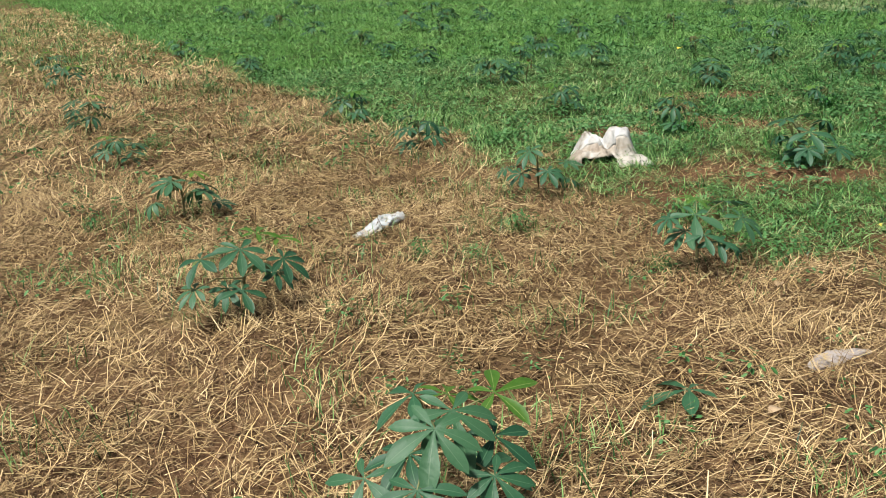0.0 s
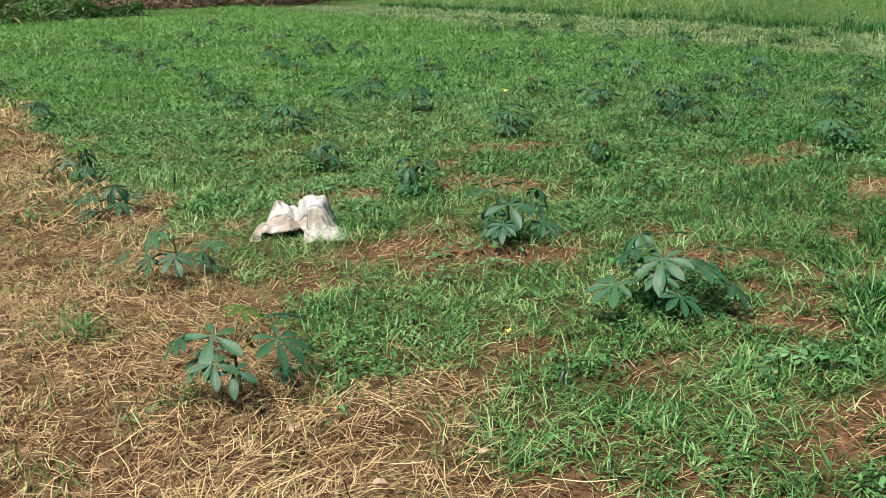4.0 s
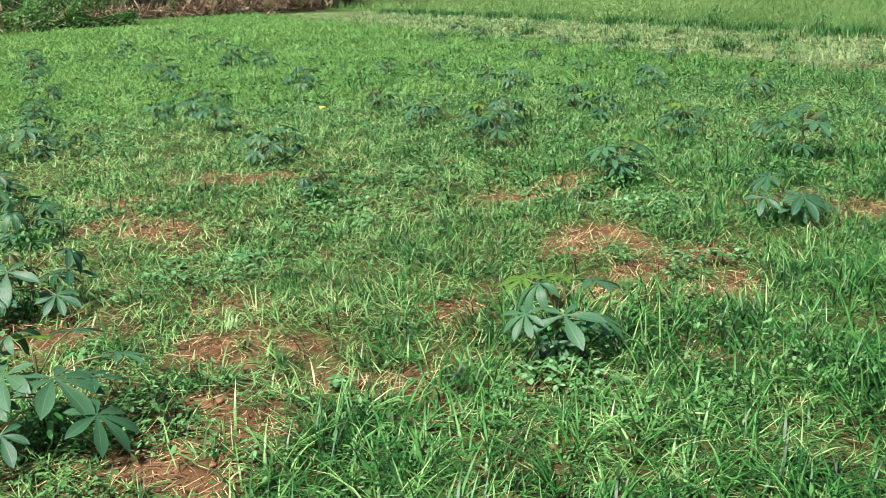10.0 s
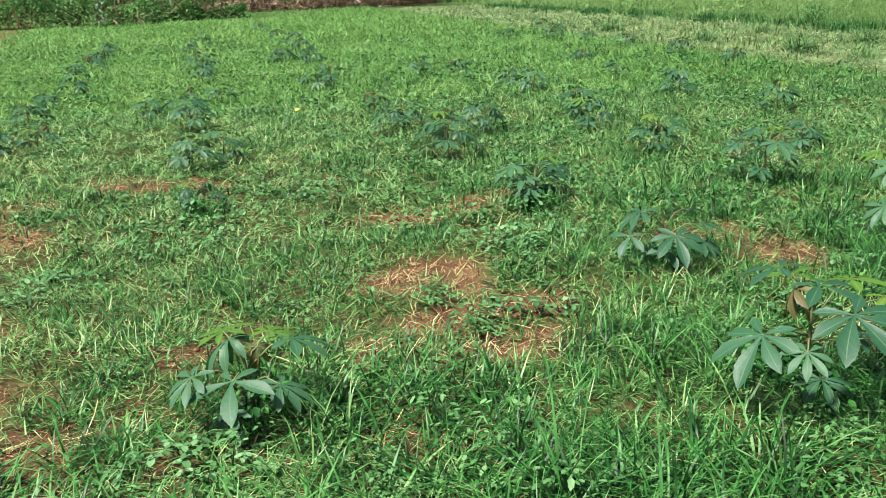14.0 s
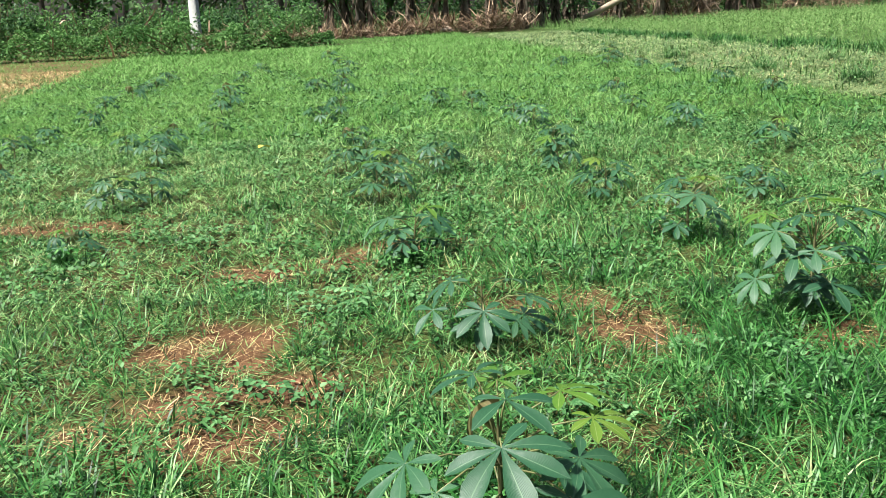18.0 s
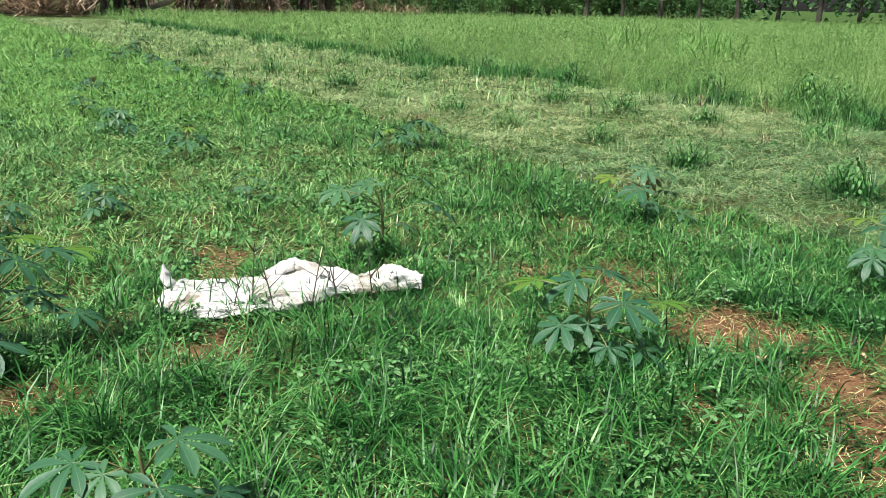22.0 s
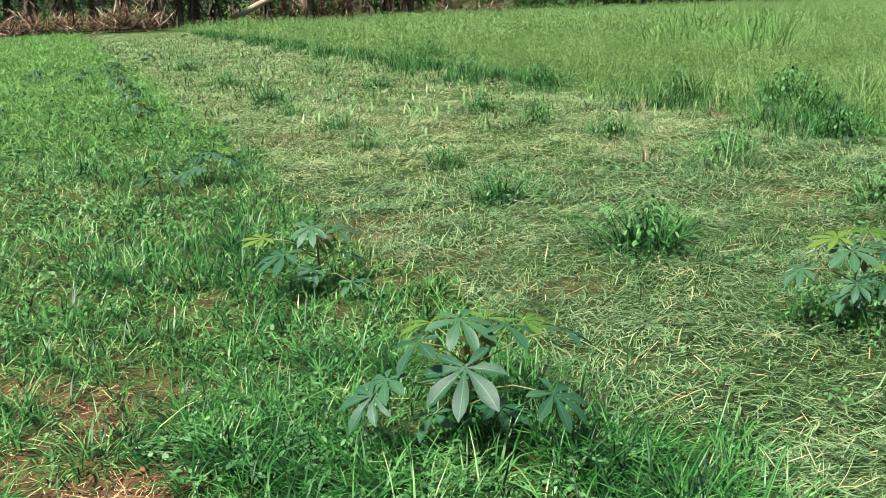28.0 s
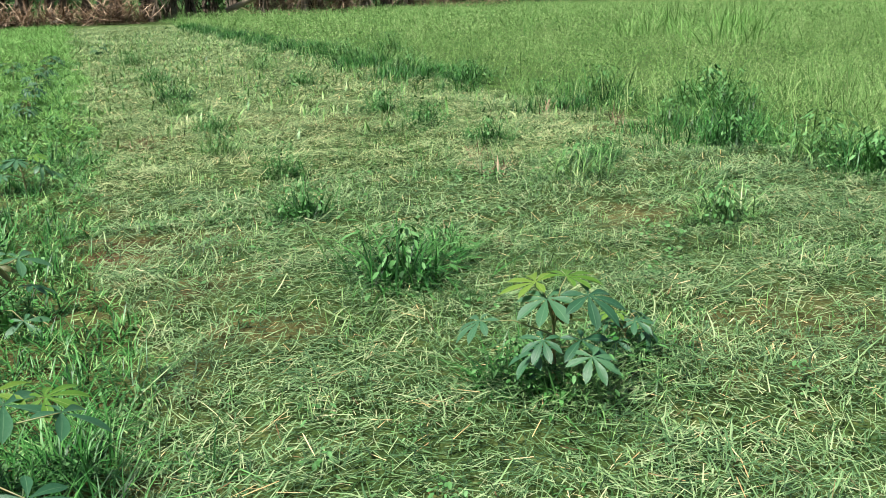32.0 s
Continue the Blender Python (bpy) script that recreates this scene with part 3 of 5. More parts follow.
for lush_kind, blade in ((False, GRASS), (True, LUSH)):
    stuff("grass", [sward(3.0, 17, -0.1, 3.2, 165, 15, 0.098, 0.0067, 4, 0.03, lush_kind), sward(3.0, 17, 3.2, 4.8, 155, 16, 0.098, 0.0066, 3, 0.03, lush_kind)], blade,
          "deep green moist grass growing thickly" if lush_kind else "green weedy grass growing in tufts over red soil", "grass")
    stuff("grass", [sward(1.5, 17, 4.8, 7, 130, 14, 0.10, 0.0078, 3, 0.03, lush_kind), sward(0.5, 17, 7, 10, 105, 13, 0.095, 0.0105, 2, 0.03, lush_kind)], blade, "green weedy grass between the cassava rows", "grass")
    stuff("grass", [sward(-3, 16, 10, 21, 58, 11, 0.115, 0.0155, 2, 0.045, lush_kind)], blade if lush_kind else HAZY_FAR_GRASS, "green grass sward further into the field", "grass")
stuff("grass", [sward(-20, 16, 21, 58, 18, 7, 0.14, 0.032, 2, 0.10)], HAZY_FAR_GRASS, "distant short green grass towards the trees", "grass")


def clumps(x0, x1, y0, y1, per_m2, per, size, width, levels, lush_kind):
    """Larger tussocks with a dense dark heart, mostly where the sward stands high."""
    x, y = scatter(x0, x1, y0, y1, per_m2)
    k = in_view(x, y) & (strip(x, y) == 1) & ((RNG.rand(len(x)) < np.maximum(lushness(x + 1.5), rank(x, y))) == lush_kind) & (RNG.rand(len(x)) < (0.22 * (vnoise(x, y, 0.5, 51) > 0.4) + 0.78 * rank(x, y)) * (1 - bare(x, y)) ** 2)
    x, y = x[k], y[k]
    big = RNG.uniform(0.6, 1.35, len(x)) * (0.75 + 0.35 * rank(x, y))
    n = (per * big).astype(int)
    X, Y, B = np.repeat(x, n), np.repeat(y, n), np.repeat(big, n)
    m = len(X)
    ox, oy = RNG.normal(0, 0.04, m) * B, RNG.normal(0, 0.04, m) * B
    az = np.arctan2(oy, ox) + RNG.normal(0, 0.6, m)
    X, Y = X + ox, Y + oy
    return blades(X, Y, height(X, Y) - 0.004, az, size * B * RNG.uniform(0.5, 1.3, m), width * RNG.uniform(0.6, 1.3, m), np.abs(RNG.normal(0.8, 0.4, m)), RNG.uniform(0.8, 2.2, m), levels)


for lush_kind, blade in ((False, GRASS), (True, LUSH)):
    stuff("tussock_grass", [clumps(3.5, 9, 0.2, 4.4, 36, 52, 0.17, 0.0068, 4, lush_kind), clumps(9, 17, 0.2, 4.4, 52, 56, 0.175, 0.0070, 4, lush_kind), clumps(3, 17, 4.4, 6.5, 34, 46, 0.18, 0.0085, 3, lush_kind), clumps(3, 16, 6.5, 11, 8, 34, 0.19, 0.0105, 3, lush_kind)], blade,
          "dense dark green tussocks of arching grass" if lush_kind else "green tussocks of coarser grass in the sward", "grass")
stuff("grass_mat", [mat_of(3.4, 17, 0.4, 2.6, 1500, 0.062, 0.0056), mat_of(3.0, 17, 2.6, 4.4, 1400, 0.062, 0.0066)], GRASS, "low pale green grass lying over the soil", "grass")
stuff("grass_mat", [mat_of(2.0, 17, 4.4, 7, 1150, 0.065, 0.0085), mat_of(0.5, 17, 7, 10.5, 800, 0.075, 0.0115)], GRASS, "low green grass closing over the soil", "grass")
stuff("grass_mat", [mat_of(-2, 16, 10.5, 20, 330, 0.10, 0.019), mat_of(-12, 16, 20, 42, 50, 0.18, 0.042)], HAZY_FAR_GRASS, "low green grass further into the field, paled as by haze", "grass")
stuff("creeping_grass", [creeping(3.0, 17, -0.1, 4.6, 1600, 0.05, 0.0052), creeping(1.5, 17, 4.6, 8, 420, 0.07, 0.0085)], CREEP, "low creeping grass and dead bits over the soil", "grass")


def weed_leaves(x0, x1, y0, y1, plants, per, size, shape=leaflets):
    x, y = scatter(x0, x1, y0, y1, plants)
    s = strip(x, y)
    k = in_view(x, y) & ((s == 1) | ((s == 0) & (RNG.rand(len(x)) < 0.10)) | ((s == 2) & (RNG.rand(len(x)) < 0.12)))
    x, y = x[k], y[k]
    keep = RNG.rand(len(x)) < np.clip((2.6 * vnoise(x, y, 0.45, 12) - 0.75) * (1 - bare(x, y) * 0.88), 0, 1)
    x, y = x[keep], y[keep]
    n = np.maximum(3, (per * RNG.uniform(0.5, 1.6, len(x))).astype(int))
    big = np.repeat(RNG.uniform(0.6, 1.5, len(x)), n)
    X, Y = np.repeat(x, n), np.repeat(y, n)
    m = len(X)
    rad = np.abs(RNG.normal(0, 0.05, m)) * big
    a = RNG.uniform(0, 6.283, m)
    X, Y = X + rad * np.cos(a), Y + rad * np.sin(a)
    return shape(X, Y, height(X, Y) + RNG.uniform(0.012, 0.075, m) * big, a + RNG.normal(0, 0.5, m), size * big * RNG.uniform(0.6, 1.3, m), size * 0.6 * big * RNG.uniform(0.7, 1.2, m), RNG.uniform(-0.3, 0.6, m))


stuff("weeds", [weed_leaves(-1, 20, -0.1, 4.6, 72, 22, 0.019), weed_leaves(-1, 22, 4.6, 10, 62, 18, 0.026, flecks), weed_leaves(-2, 24, 10, 24, 22, 11, 0.042, flecks)], WEED, "low broad-leaved green weeds among the grass", "weeds")


def litter_of(x0, x1, y0, y1, per_m2, want, length, width, lift, spots_only=False, levels=3):
    """Stalks that lie flat, crossing each other."""
    x, y = scatter(x0, x1, y0, y1, per_m2)
    k = in_view(x, y)
    x, y = x[k], y[k]
    if spots_only:
        keep = RNG.rand(len(x)) < bare(x, y) * (strip(x, y) == 1) * (0.25 + 0.75 * vnoise(x, y, 0.3, 20))
    else:
        keep = (strip(x, y) == want) & (RNG.rand(len(x)) < (0.25 + 1.0 * vnoise(x, y, 0.35, 21) if want == 0 else 0.48 + 0.6 * vnoise(x, y, 0.45, 21)) - (0.45 * bare(x, y, SPOTS) if want == 0 else 0.25 * bare(x, y, DRY)))
    x, y = x[keep], y[keep]
    m = len(x)
    flow = (vnoise(x, y, 0.9, 22) - 0.5) * 6
    return blades(x, y, height(x, y) + RNG.uniform(0.002, lift, m) * ((0.35 + 1.5 * vnoise(x, y, 0.3, 60)) if want == 2 else 1), flow + RNG.normal(0, 1.0, m), length * RNG.uniform(0.3, 1.5, m), width * RNG.uniform(0.5, 1.5, m),
                  RNG.normal(1.52, 0.13 if want == 2 else 0.2, m), RNG.normal(0.05, 0.4 if want == 2 else 0.5, m), levels, 0.35, RNG.normal(0, 0.7 if want == 2 else 1.1, m))


stuff("straw", [litter_of(-1.5, 5.3, -0.1, 5, 5200, 0, 0.07, 0.0031, 0.035, False, 2), litter_of(-1.5, 5.3, -0.1, 5, 1500, 0, 0.13, 0.0032, 0.045), litter_of(-3, 4.5, 5, 11, 1900, 0, 0.11, 0.0066, 0.045, False, 2), litter_of(-9, 3, 11, 30, 330, 0, 0.13, 0.015, 0.05, False, 2),
                litter_of(3.5, 15, 0.4, 7, 2500, 0, 0.055, 0.0032, 0.02, True, 2), litter_of(3.5, 15, 0.4, 7, 350, 0, 0.10, 0.0036, 0.03, True)], STRAW, "dry yellow-brown straw mulch strewn over the soil", "straw")
def margin(x0, x1, y0, y1, per_m2, length, width, want, lean):
    """The same growth goes on, thinner, outside the camera's view, behind and beside the path."""
    x, y = scatter(x0, x1, y0, y1, per_m2)
    s = strip(x, y)
    k = ~in_view(x, y) & ((s == 1) | (s == 3) if want == 1 else s == want)
    x, y = x[k], y[k]
    m = len(x)
    return blades(x, y, height(x, y), RNG.uniform(0, 6.283, m), length * RNG.uniform(0.5, 1.4, m), width * RNG.uniform(0.6, 1.4, m), np.abs(RNG.normal(lean, 0.3, m)), RNG.uniform(0.2, 1.4, m), 2)


stuff("grass", [margin(0, 26, -12, 6, 130, 0.14, 0.035, 1, 0.6)], GRASS, "green grass growing on beside the path", "grass")
stuff("cut_grass", [margin(13, 22, -12, 4, 200, 0.14, 0.022, 2, 1.35)], CUT_GRASS, "cut grass lying beside the path", "cut grass")
stuff("straw", [margin(-9, 6, -12, 12, 120, 0.17, 0.022, 0, 1.4)], STRAW, "dry straw mulch lying beside the path", "straw")
stuff("decayed_straw", [litter_of(-1.5, 5.3, -0.1, 5, 3400, 0, 0.05, 0.006, 0.014, False, 2), litter_of(-3, 4.5, 5, 11, 1100, 0, 0.09, 0.009, 0.02, False, 2), litter_of(3.5, 15, 0.4, 7, 1500, 0, 0.04, 0.0055, 0.012, True, 2)], ROTTEN, "dark brown decayed straw matted on the soil", "straw")
stuff("cut_grass", [litter_of(14, 21, 1.6, 6, 5000, 2, 0.06, 0.0048, 0.06, False, 2), litter_of(14, 21, 1.6, 7, 200, 2, 0.15, 0.0056, 0.07, False, 4), litter_of(13, 21, 6, 8, 2400, 2, 0.085, 0.0066, 0.06, False, 2)],
      CUT_GRASS, "freshly cut grass lying flat and drying", "cut grass")
stuff("cut_grass", [litter_of(13, 21, 8, 13, 2300, 2, 0.09, 0.007, 0.06, False, 2), litter_of(13, 21, 13, 22, 1000, 2, 0.10, 0.0095, 0.05, False, 2), litter_of(11, 20, 22, 50, 210, 2, 0.15, 0.02, 0.06, False, 2)],
      DRYING, "cut grass dried yellowish further along the strip", "cut grass")
stuff("straw", [litter_of(14, 21, 1.6, 12, 110, 2, 0.08, 0.0044, 0.055, False, 2), litter_of(13, 21, 12, 24, 30, 2, 0.10, 0.009, 0.06)], STRAW, "dry straw bits mixed in the cut grass", "straw")


def stubble(x0, x1, y0, y1, per_m2, want, size, width):
    x, y = scatter(x0, x1, y0, y1, per_m2)
    k = in_view(x, y) & (strip(x, y) == want)
    x, y = x[k], y[k]
    keep = RNG.rand(len(x)) < np.clip(vnoise(x, y, 0.3, 30) * 2.6 - 1.1, 0, 1)
    x, y = x[keep], y[keep]
    m = len(x)
    return blades(x, y, height(x, y), RNG.uniform(0, 6.283, m), size * RNG.uniform(0.4, 1.4, m), width * RNG.uniform(0.6, 1.3, m), np.abs(RNG.normal(0.3, 0.4, m)), RNG.uniform(0, 1.5, m), 3)


stuff("grass_regrowth", [stubble(-1.5, 5, -0.4, 8, 900, 0, 0.085, 0.006), stubble(-6, 3, 8, 26, 280, 0, 0.11, 0.017), stubble(14, 21, 1.6, 10, 620, 2, 0.085, 0.007), stubble(12, 21, 10, 40, 70, 2, 0.16, 0.03)], GRASS,
      "sparse green shoots coming through straw and cuttings", "grass")


def tall(x0, x1, y0, y1, per_m2, size, width, levels):
    x, y = scatter(x0, x1, y0, y1, per_m2)
    k = in_view(x, y) & (strip(x, y) == 3)
    k = k & (RNG.rand(len(x)) < 0.25 + 1.1 * vnoise(x, y, 0.45, 35))
    x, y = x[k], y[k]
    m = len(x)
    edge = np.clip((x - tall_edge(y)) / 0.5, 0.8, 1)
    hgt = size * edge * (0.25 + 0.9 * vnoise(x, y, 1.3, 33) + 0.55 * vnoise(x, y, 0.4, 34)) * RNG.uniform(0.5, 1.25, m)
    return blades(x, y, height(x, y), RNG.uniform(0, 6.283, m), hgt, width * RNG.uniform(0.6, 1.4, m), np.abs(RNG.normal(0.7, 0.4, m)), RNG.uniform(0.4, 1.9, m), levels)


def seed_heads(x0, x1, y0, y1, per_m2, top, size):
    """Pale seed heads and small leaves near the tops of the uncut grass."""
    x, y = scatter(x0, x1, y0, y1, per_m2)
    k = in_view(x, y) & (strip(x, y) == 3)
    x, y = x[k], y[k]
    m = len(x)
    z = top * np.clip((x - tall_edge(y)) / 1.0, 0.4, 1) * (0.3 + 0.75 * vnoise(x, y, 1.3, 33) + 0.4 * vnoise(x, y, 0.4, 34)) * RNG.uniform(0.4, 1.1, m)
    return flecks(x, y, z, RNG.uniform(0, 6.283, m), size * RNG.uniform(0.6, 1.4, m), size * 0.45 * RNG.uniform(0.6, 1.3, m), RNG.uniform(-0.9, 0.9, m))


def rim(per_m2):
    """Dark blades added to imitate the shade at the foot of the uncut grass's cut edge."""
    y = 4 + 44 * RNG.rand(int(per_m2 * 44)) ** 1.7
    x = tall_edge(y) + RNG.normal(0.1, 0.4, len(y))
    k = RNG.rand(len(x)) < np.clip(3.2 * vnoise(x, y, 0.8, 44) - 1.25, 0, 1)
    x, y = np.repeat(x[k], 14), np.repeat(y[k], 14)
    m = len(x)
    x, y = x + RNG.normal(0, 0.06, m), y + RNG.normal(0, 0.06, m)
    return blades(x, y, height(x, y), RNG.uniform(0, 6.283, m), RNG.uniform(0.08, 0.34, m), (0.006 + y * 0.0005) * RNG.uniform(0.7, 1.4, m), np.abs(RNG.normal(0.3, 0.3, m)), RNG.uniform(0.2, 1.6, m), 3)


stuff("edge_weeds", [rim(95)], LUSH, "dark green blades standing in for shade along the uncut edge", "weeds")
stuff("tall_grass", [tall(18, 32, 3.5, 13, 250, 0.60, 0.0085, 3), tall(17, 48, 13, 26, 75, 0.56, 0.014, 2), tall(14, 90, 26, 75, 18, 0.56, 0.045, 2),
                     seed_heads(18, 32, 3.5, 13, 620, 0.47, 0.021), seed_heads(17, 48, 13, 26, 220, 0.45, 0.035), seed_heads(14, 90, 26, 75, 34, 0.44, 0.08)], TALL_GRASS,
      "uncut pale green seeding grass standing tall", "tall grass")

# ---- cassava plants ----
def cassava_leaf(lobes, droop, fold, seed):
    """A palm-shaped leaf one metre in reach: broad pointed lobes round a hub, folded along their midribs and hanging towards the tips."""
    r = random.Random(seed)
    V, Q, U = [], [], []
    lev = 7
    for i in range(lobes):
        f = i / (lobes - 1) * 2 - 1
        a = radians(f * 132 + r.uniform(-7, 7))
        ln = (1 - 0.45 * abs(f) ** 1.5) * r.uniform(0.9, 1.07)
        wd = ln * r.uniform(0.27, 0.33)
        ca, sa = math.cos(a), math.sin(a)
        dr, fo, sway = droop * r.uniform(0.7, 1.35), fold * r.uniform(0.5, 1.3), r.uniform(-0.12, 0.12)
        o = len(V)
        for k in range(lev):
            q = k / (lev - 1)
            w = wd * 0.5 * (0.07 + 0.95 * math.sin(math.pi * min(1, q) ** 1.55) ** 0.9 if k < lev - 1 else 0.03)
            d, z = ln * q * (1 - 0.22 * dr * q), -dr * ln * q * q * 0.75
            side_way = sway * ln * q * q
            for side in (-1, 0, 1):
                V.append((ca * d - sa * (side * w + side_way), sa * d + ca * (side * w + side_way), z + (fo * w if side else 0)))
                U.append((abs(side), q * 3))
            if k:
                b = o + (k - 1) * 3
                Q += [(b, b + 3, b + 4, b + 1), (b + 1, b + 4, b + 5, b + 2)]
    return V, Q, U


LEAVES = []
for i, (lb, dr, fo) in enumerate(((7, 0.22, 0.3), (7, 0.32, 0.25), (7, 0.16, 0.35), (5, 0.28, 0.3), (7, 0.75, 0.4), (7, 0.95, 0.5), (5, 0.85, 0.5))):
    v, q, u = cassava_leaf(lb, dr, fo, i)
    LEAVES.append([mesh_from(name, v, q, mat, True, u) for name, mat in (("cassava_leaf", CASSAVA), ("young_backlit_leaf", CASSAVA_YOUNG_BACKLIT), ("bronze_cassava_leaf", CASSAVA_BRONZE))])
LEAF_LABEL = ("", "yellow-green leaf held level, coloured as if backlit", "bronze unfolding leaf hanging limp")


def tube(points, radii, sides=5):
    """A tapering round stalk along points."""
    P = [Vector(p) for p in points]
    V, Q = [], []
    for i, p in enumerate(P):
        d = (P[min(i + 1, len(P) - 1)] - P[max(i - 1, 0)]).normalized()
        a = d.cross(Vector((0.31, 0.87, 0.2))).normalized()
        b = d.cross(a)
        for k in range(sides):
            t = 2 * math.pi * k / sides
            V.append(p + (a * math.cos(t) + b * math.sin(t)) * radii[i])
        if i:
            o = (i - 1) * sides
            Q += [(o + k, o + (k + 1) % sides, o + sides + (k + 1) % sides, o + sides + k) for k in range(sides)]
    top = len(V) - sides
    if sides == 4:
        Q += [(0, 3, 2, 1), (top, top + 1, top + 2, top + 3)]
    return [tuple(v) for v in V], Q


def cassava_plant(x, y, facing, leaves, seed, low=2):
    """One young plant with its foot at (x, y). leaves: each one's hub to the side, to the front and up, its reach, and
    its kind (0 grown, 1 coloured as if backlit, 2 unfolding); the front looks against the direction facing, in degrees."""
    r = random.Random(seed)
    root = tagged(new("cassava_plant"), "young cassava plant with drooping palm-shaped green leaves", "cassava plant", "cassava plants in rows")
    root.matrix_basis = pose(x, y, float(height(x, y)))
    cf, sf = math.cos(radians(facing)), math.sin(radians(facing))
    high = max(z for _, _, z, _, _ in leaves) * 0.84
    bx, by = r.uniform(-0.03, 0.03), r.uniform(-0.03, 0.03)
    v, q = tube([(0, 0, -0.03), (bx * 0.5, by * 0.5, high * 0.45), (bx, by, high * 0.8), (bx * 1.2, by * 1.2, high)], [0.009, 0.007, 0.005, 0.003], 6)
    part("stem", mesh_from("stem", v, q, STALK), root)
    for n in range(low):
        a = n * 2.1 + r.uniform(-0.5, 0.5)
        leaves = leaves + [(r.uniform(0.09, 0.19) * math.cos(a), r.uniform(0.09, 0.19) * math.sin(a), high * r.uniform(0.32, 0.8), r.uniform(0.11, 0.15), 0)]
    for side, front, up, reach, kind in leaves:
        hub = Vector((sf * side - cf * front, -cf * side - sf * front, up))
        out = math.hypot(hub.x, hub.y)
        a = math.atan2(hub.y, hub.x) if out > 0.05 else math.atan2(-sf, -cf) + r.uniform(-1, 1)
        if kind == 2:
            mesh, pitch = r.choice(LEAVES[4:]), r.uniform(45, 70)
        elif kind == 1:
            mesh, pitch = r.choice(LEAVES[1:4]), r.uniform(-4, 10)
        elif front > 0.07:
            mesh, pitch = r.choice(LEAVES[:4]), r.uniform(18, 34)
        else:
            mesh, pitch = r.choice(LEAVES[:5]), r.uniform(8, 24)
        leaf = part("leaf", mesh[kind], root, LEAF_LABEL[kind])
        leaf.matrix_basis = Matrix.Translation(hub) @ Matrix.Rotation(a + r.uniform(-0.25, 0.25), 4, "Z") @ Matrix.Rotation(radians(pitch), 4, "Y") @ Matrix.Rotation(r.uniform(-0.2, 0.2), 4, "X") @ Matrix.Scale(reach * (0.8 if kind == 2 else 1.02), 4)
        h = min(high * 0.95, max(0.04, up * 0.55 + 0.12 * high))
        base = Vector((bx * h / high, by * h / high, h))
        v, q = tube([base, base.lerp(hub, 0.55) + Vector((0, 0, 0.025)), hub], [0.0034, 0.0028, 0.0022], 4)
        stalk = part("petiole", mesh_from("petiole", v, q, PETIOLE), leaf)
        stalk.matrix_parent_inverse = leaf.matrix_basis.inverted()
    return root


def grown(seed, high, wide, count):
    """Leaves of a plant that stands further off: a loose whorl, the top ones young, the highest coloured as if backlit.
    """
    r = random.Random(seed)
    out = []
    for i in range(count):
        f = i / (count - 1)
        a, d = i * 2.4 + r.uniform(-0.5, 0.5), wide * (1 - 0.5 * f) * r.uniform(0.7, 1.2)
        kind = 1 if i == count - 1 else 2 if i == count - 2 and seed % 4 == 0 else 0
        out.append((d * math.cos(a), d * math.sin(a), high * (0.35 + 0.62 * f ** 0.8) * r.uniform(0.92, 1.08), r.uniform(0.125, 0.175) * (0.9 if kind else 1), kind))
    return out


# the plants beside the path, leaf by leaf
cassava_plant(1.90, 0.88, 74, [(-0.01, 0.20, 0.36, 0.15, 0), (0.03, 0.10, 0.35, 0.15, 0), (-0.06, 0.03, 0.36, 0.13, 0), (0.13, 0.08, 0.27, 0.13, 0), (-0.17, 0.20, 0.24, 0.12, 0), (-0.05, 0.30, 0.27, 0.14, 0), (0.12, 0.22, 0.25, 0.12, 0), (0.02, -0.10, 0.29, 0.12, 1), (0.14, -0.08, 0.30, 0.15, 1)], 1, 3)
cassava_plant(1.55, 2.50, 87, [(-0.14, 0.12, 0.26, 0.14, 0), (0.01, 0.10, 0.28, 0.15, 0), (0.17, 0.08, 0.22, 0.13, 0), (0.00, 0.20, 0.15, 0.12, 0), (-0.17, 0.20, 0.17, 0.11, 0), (0.14, 0.12, 0.18, 0.11, 0), (0.08, -0.10, 0.28, 0.13, 1), (0.16, -0.10, 0.25, 0.13, 1)], 2)
cassava_plant(3.51, 2.31, 77, [(-0.06, 0.10, 0.26, 0.16, 0), (0.15, 0.08, 0.23, 0.16, 0), (0.12, -0.05, 0.27, 0.13, 0), (-0.17, 0.10, 0.25, 0.09, 0), (-0.05, 0.20, 0.20, 0.11, 0), (0.01, 0.20, 0.17, 0.11, 0), (0.01, -0.10, 0.27, 0.13, 1), (0.04, 0.00, 0.23, 0.10, 2)], 3)
cassava_plant(3.39, 3.85, 83, [(-0.08, 0.10, 0.26, 0.15, 0), (-0.00, 0.20, 0.16, 0.12, 0), (-0.23, 0.15, 0.18, 0.10, 0), (0.15, 0.05, 0.17, 0.13, 0), (0.16, 0.10, 0.08, 0.10, 0)], 4)
cassava_plant(5.37, 2.54, 88, [(0.08, 0.12, 0.25, 0.19, 0), (-0.06, 0.10, 0.27, 0.18, 0), (-0.12, -0.02, 0.29, 0.17, 0), (-0.07, -0.08, 0.33, 0.15, 0), (0.20, 0.22, 0.16, 0.17, 0), (0.10, -0.12, 0.31, 0.13, 0), (0.25, 0.00, 0.26, 0.13, 0), (-0.31, 0.15, 0.20, 0.15, 0), (-0.06, 0.25, 0.15, 0.13, 0), (-0.02, -0.10, 0.31, 0.11, 1)], 5, 4)
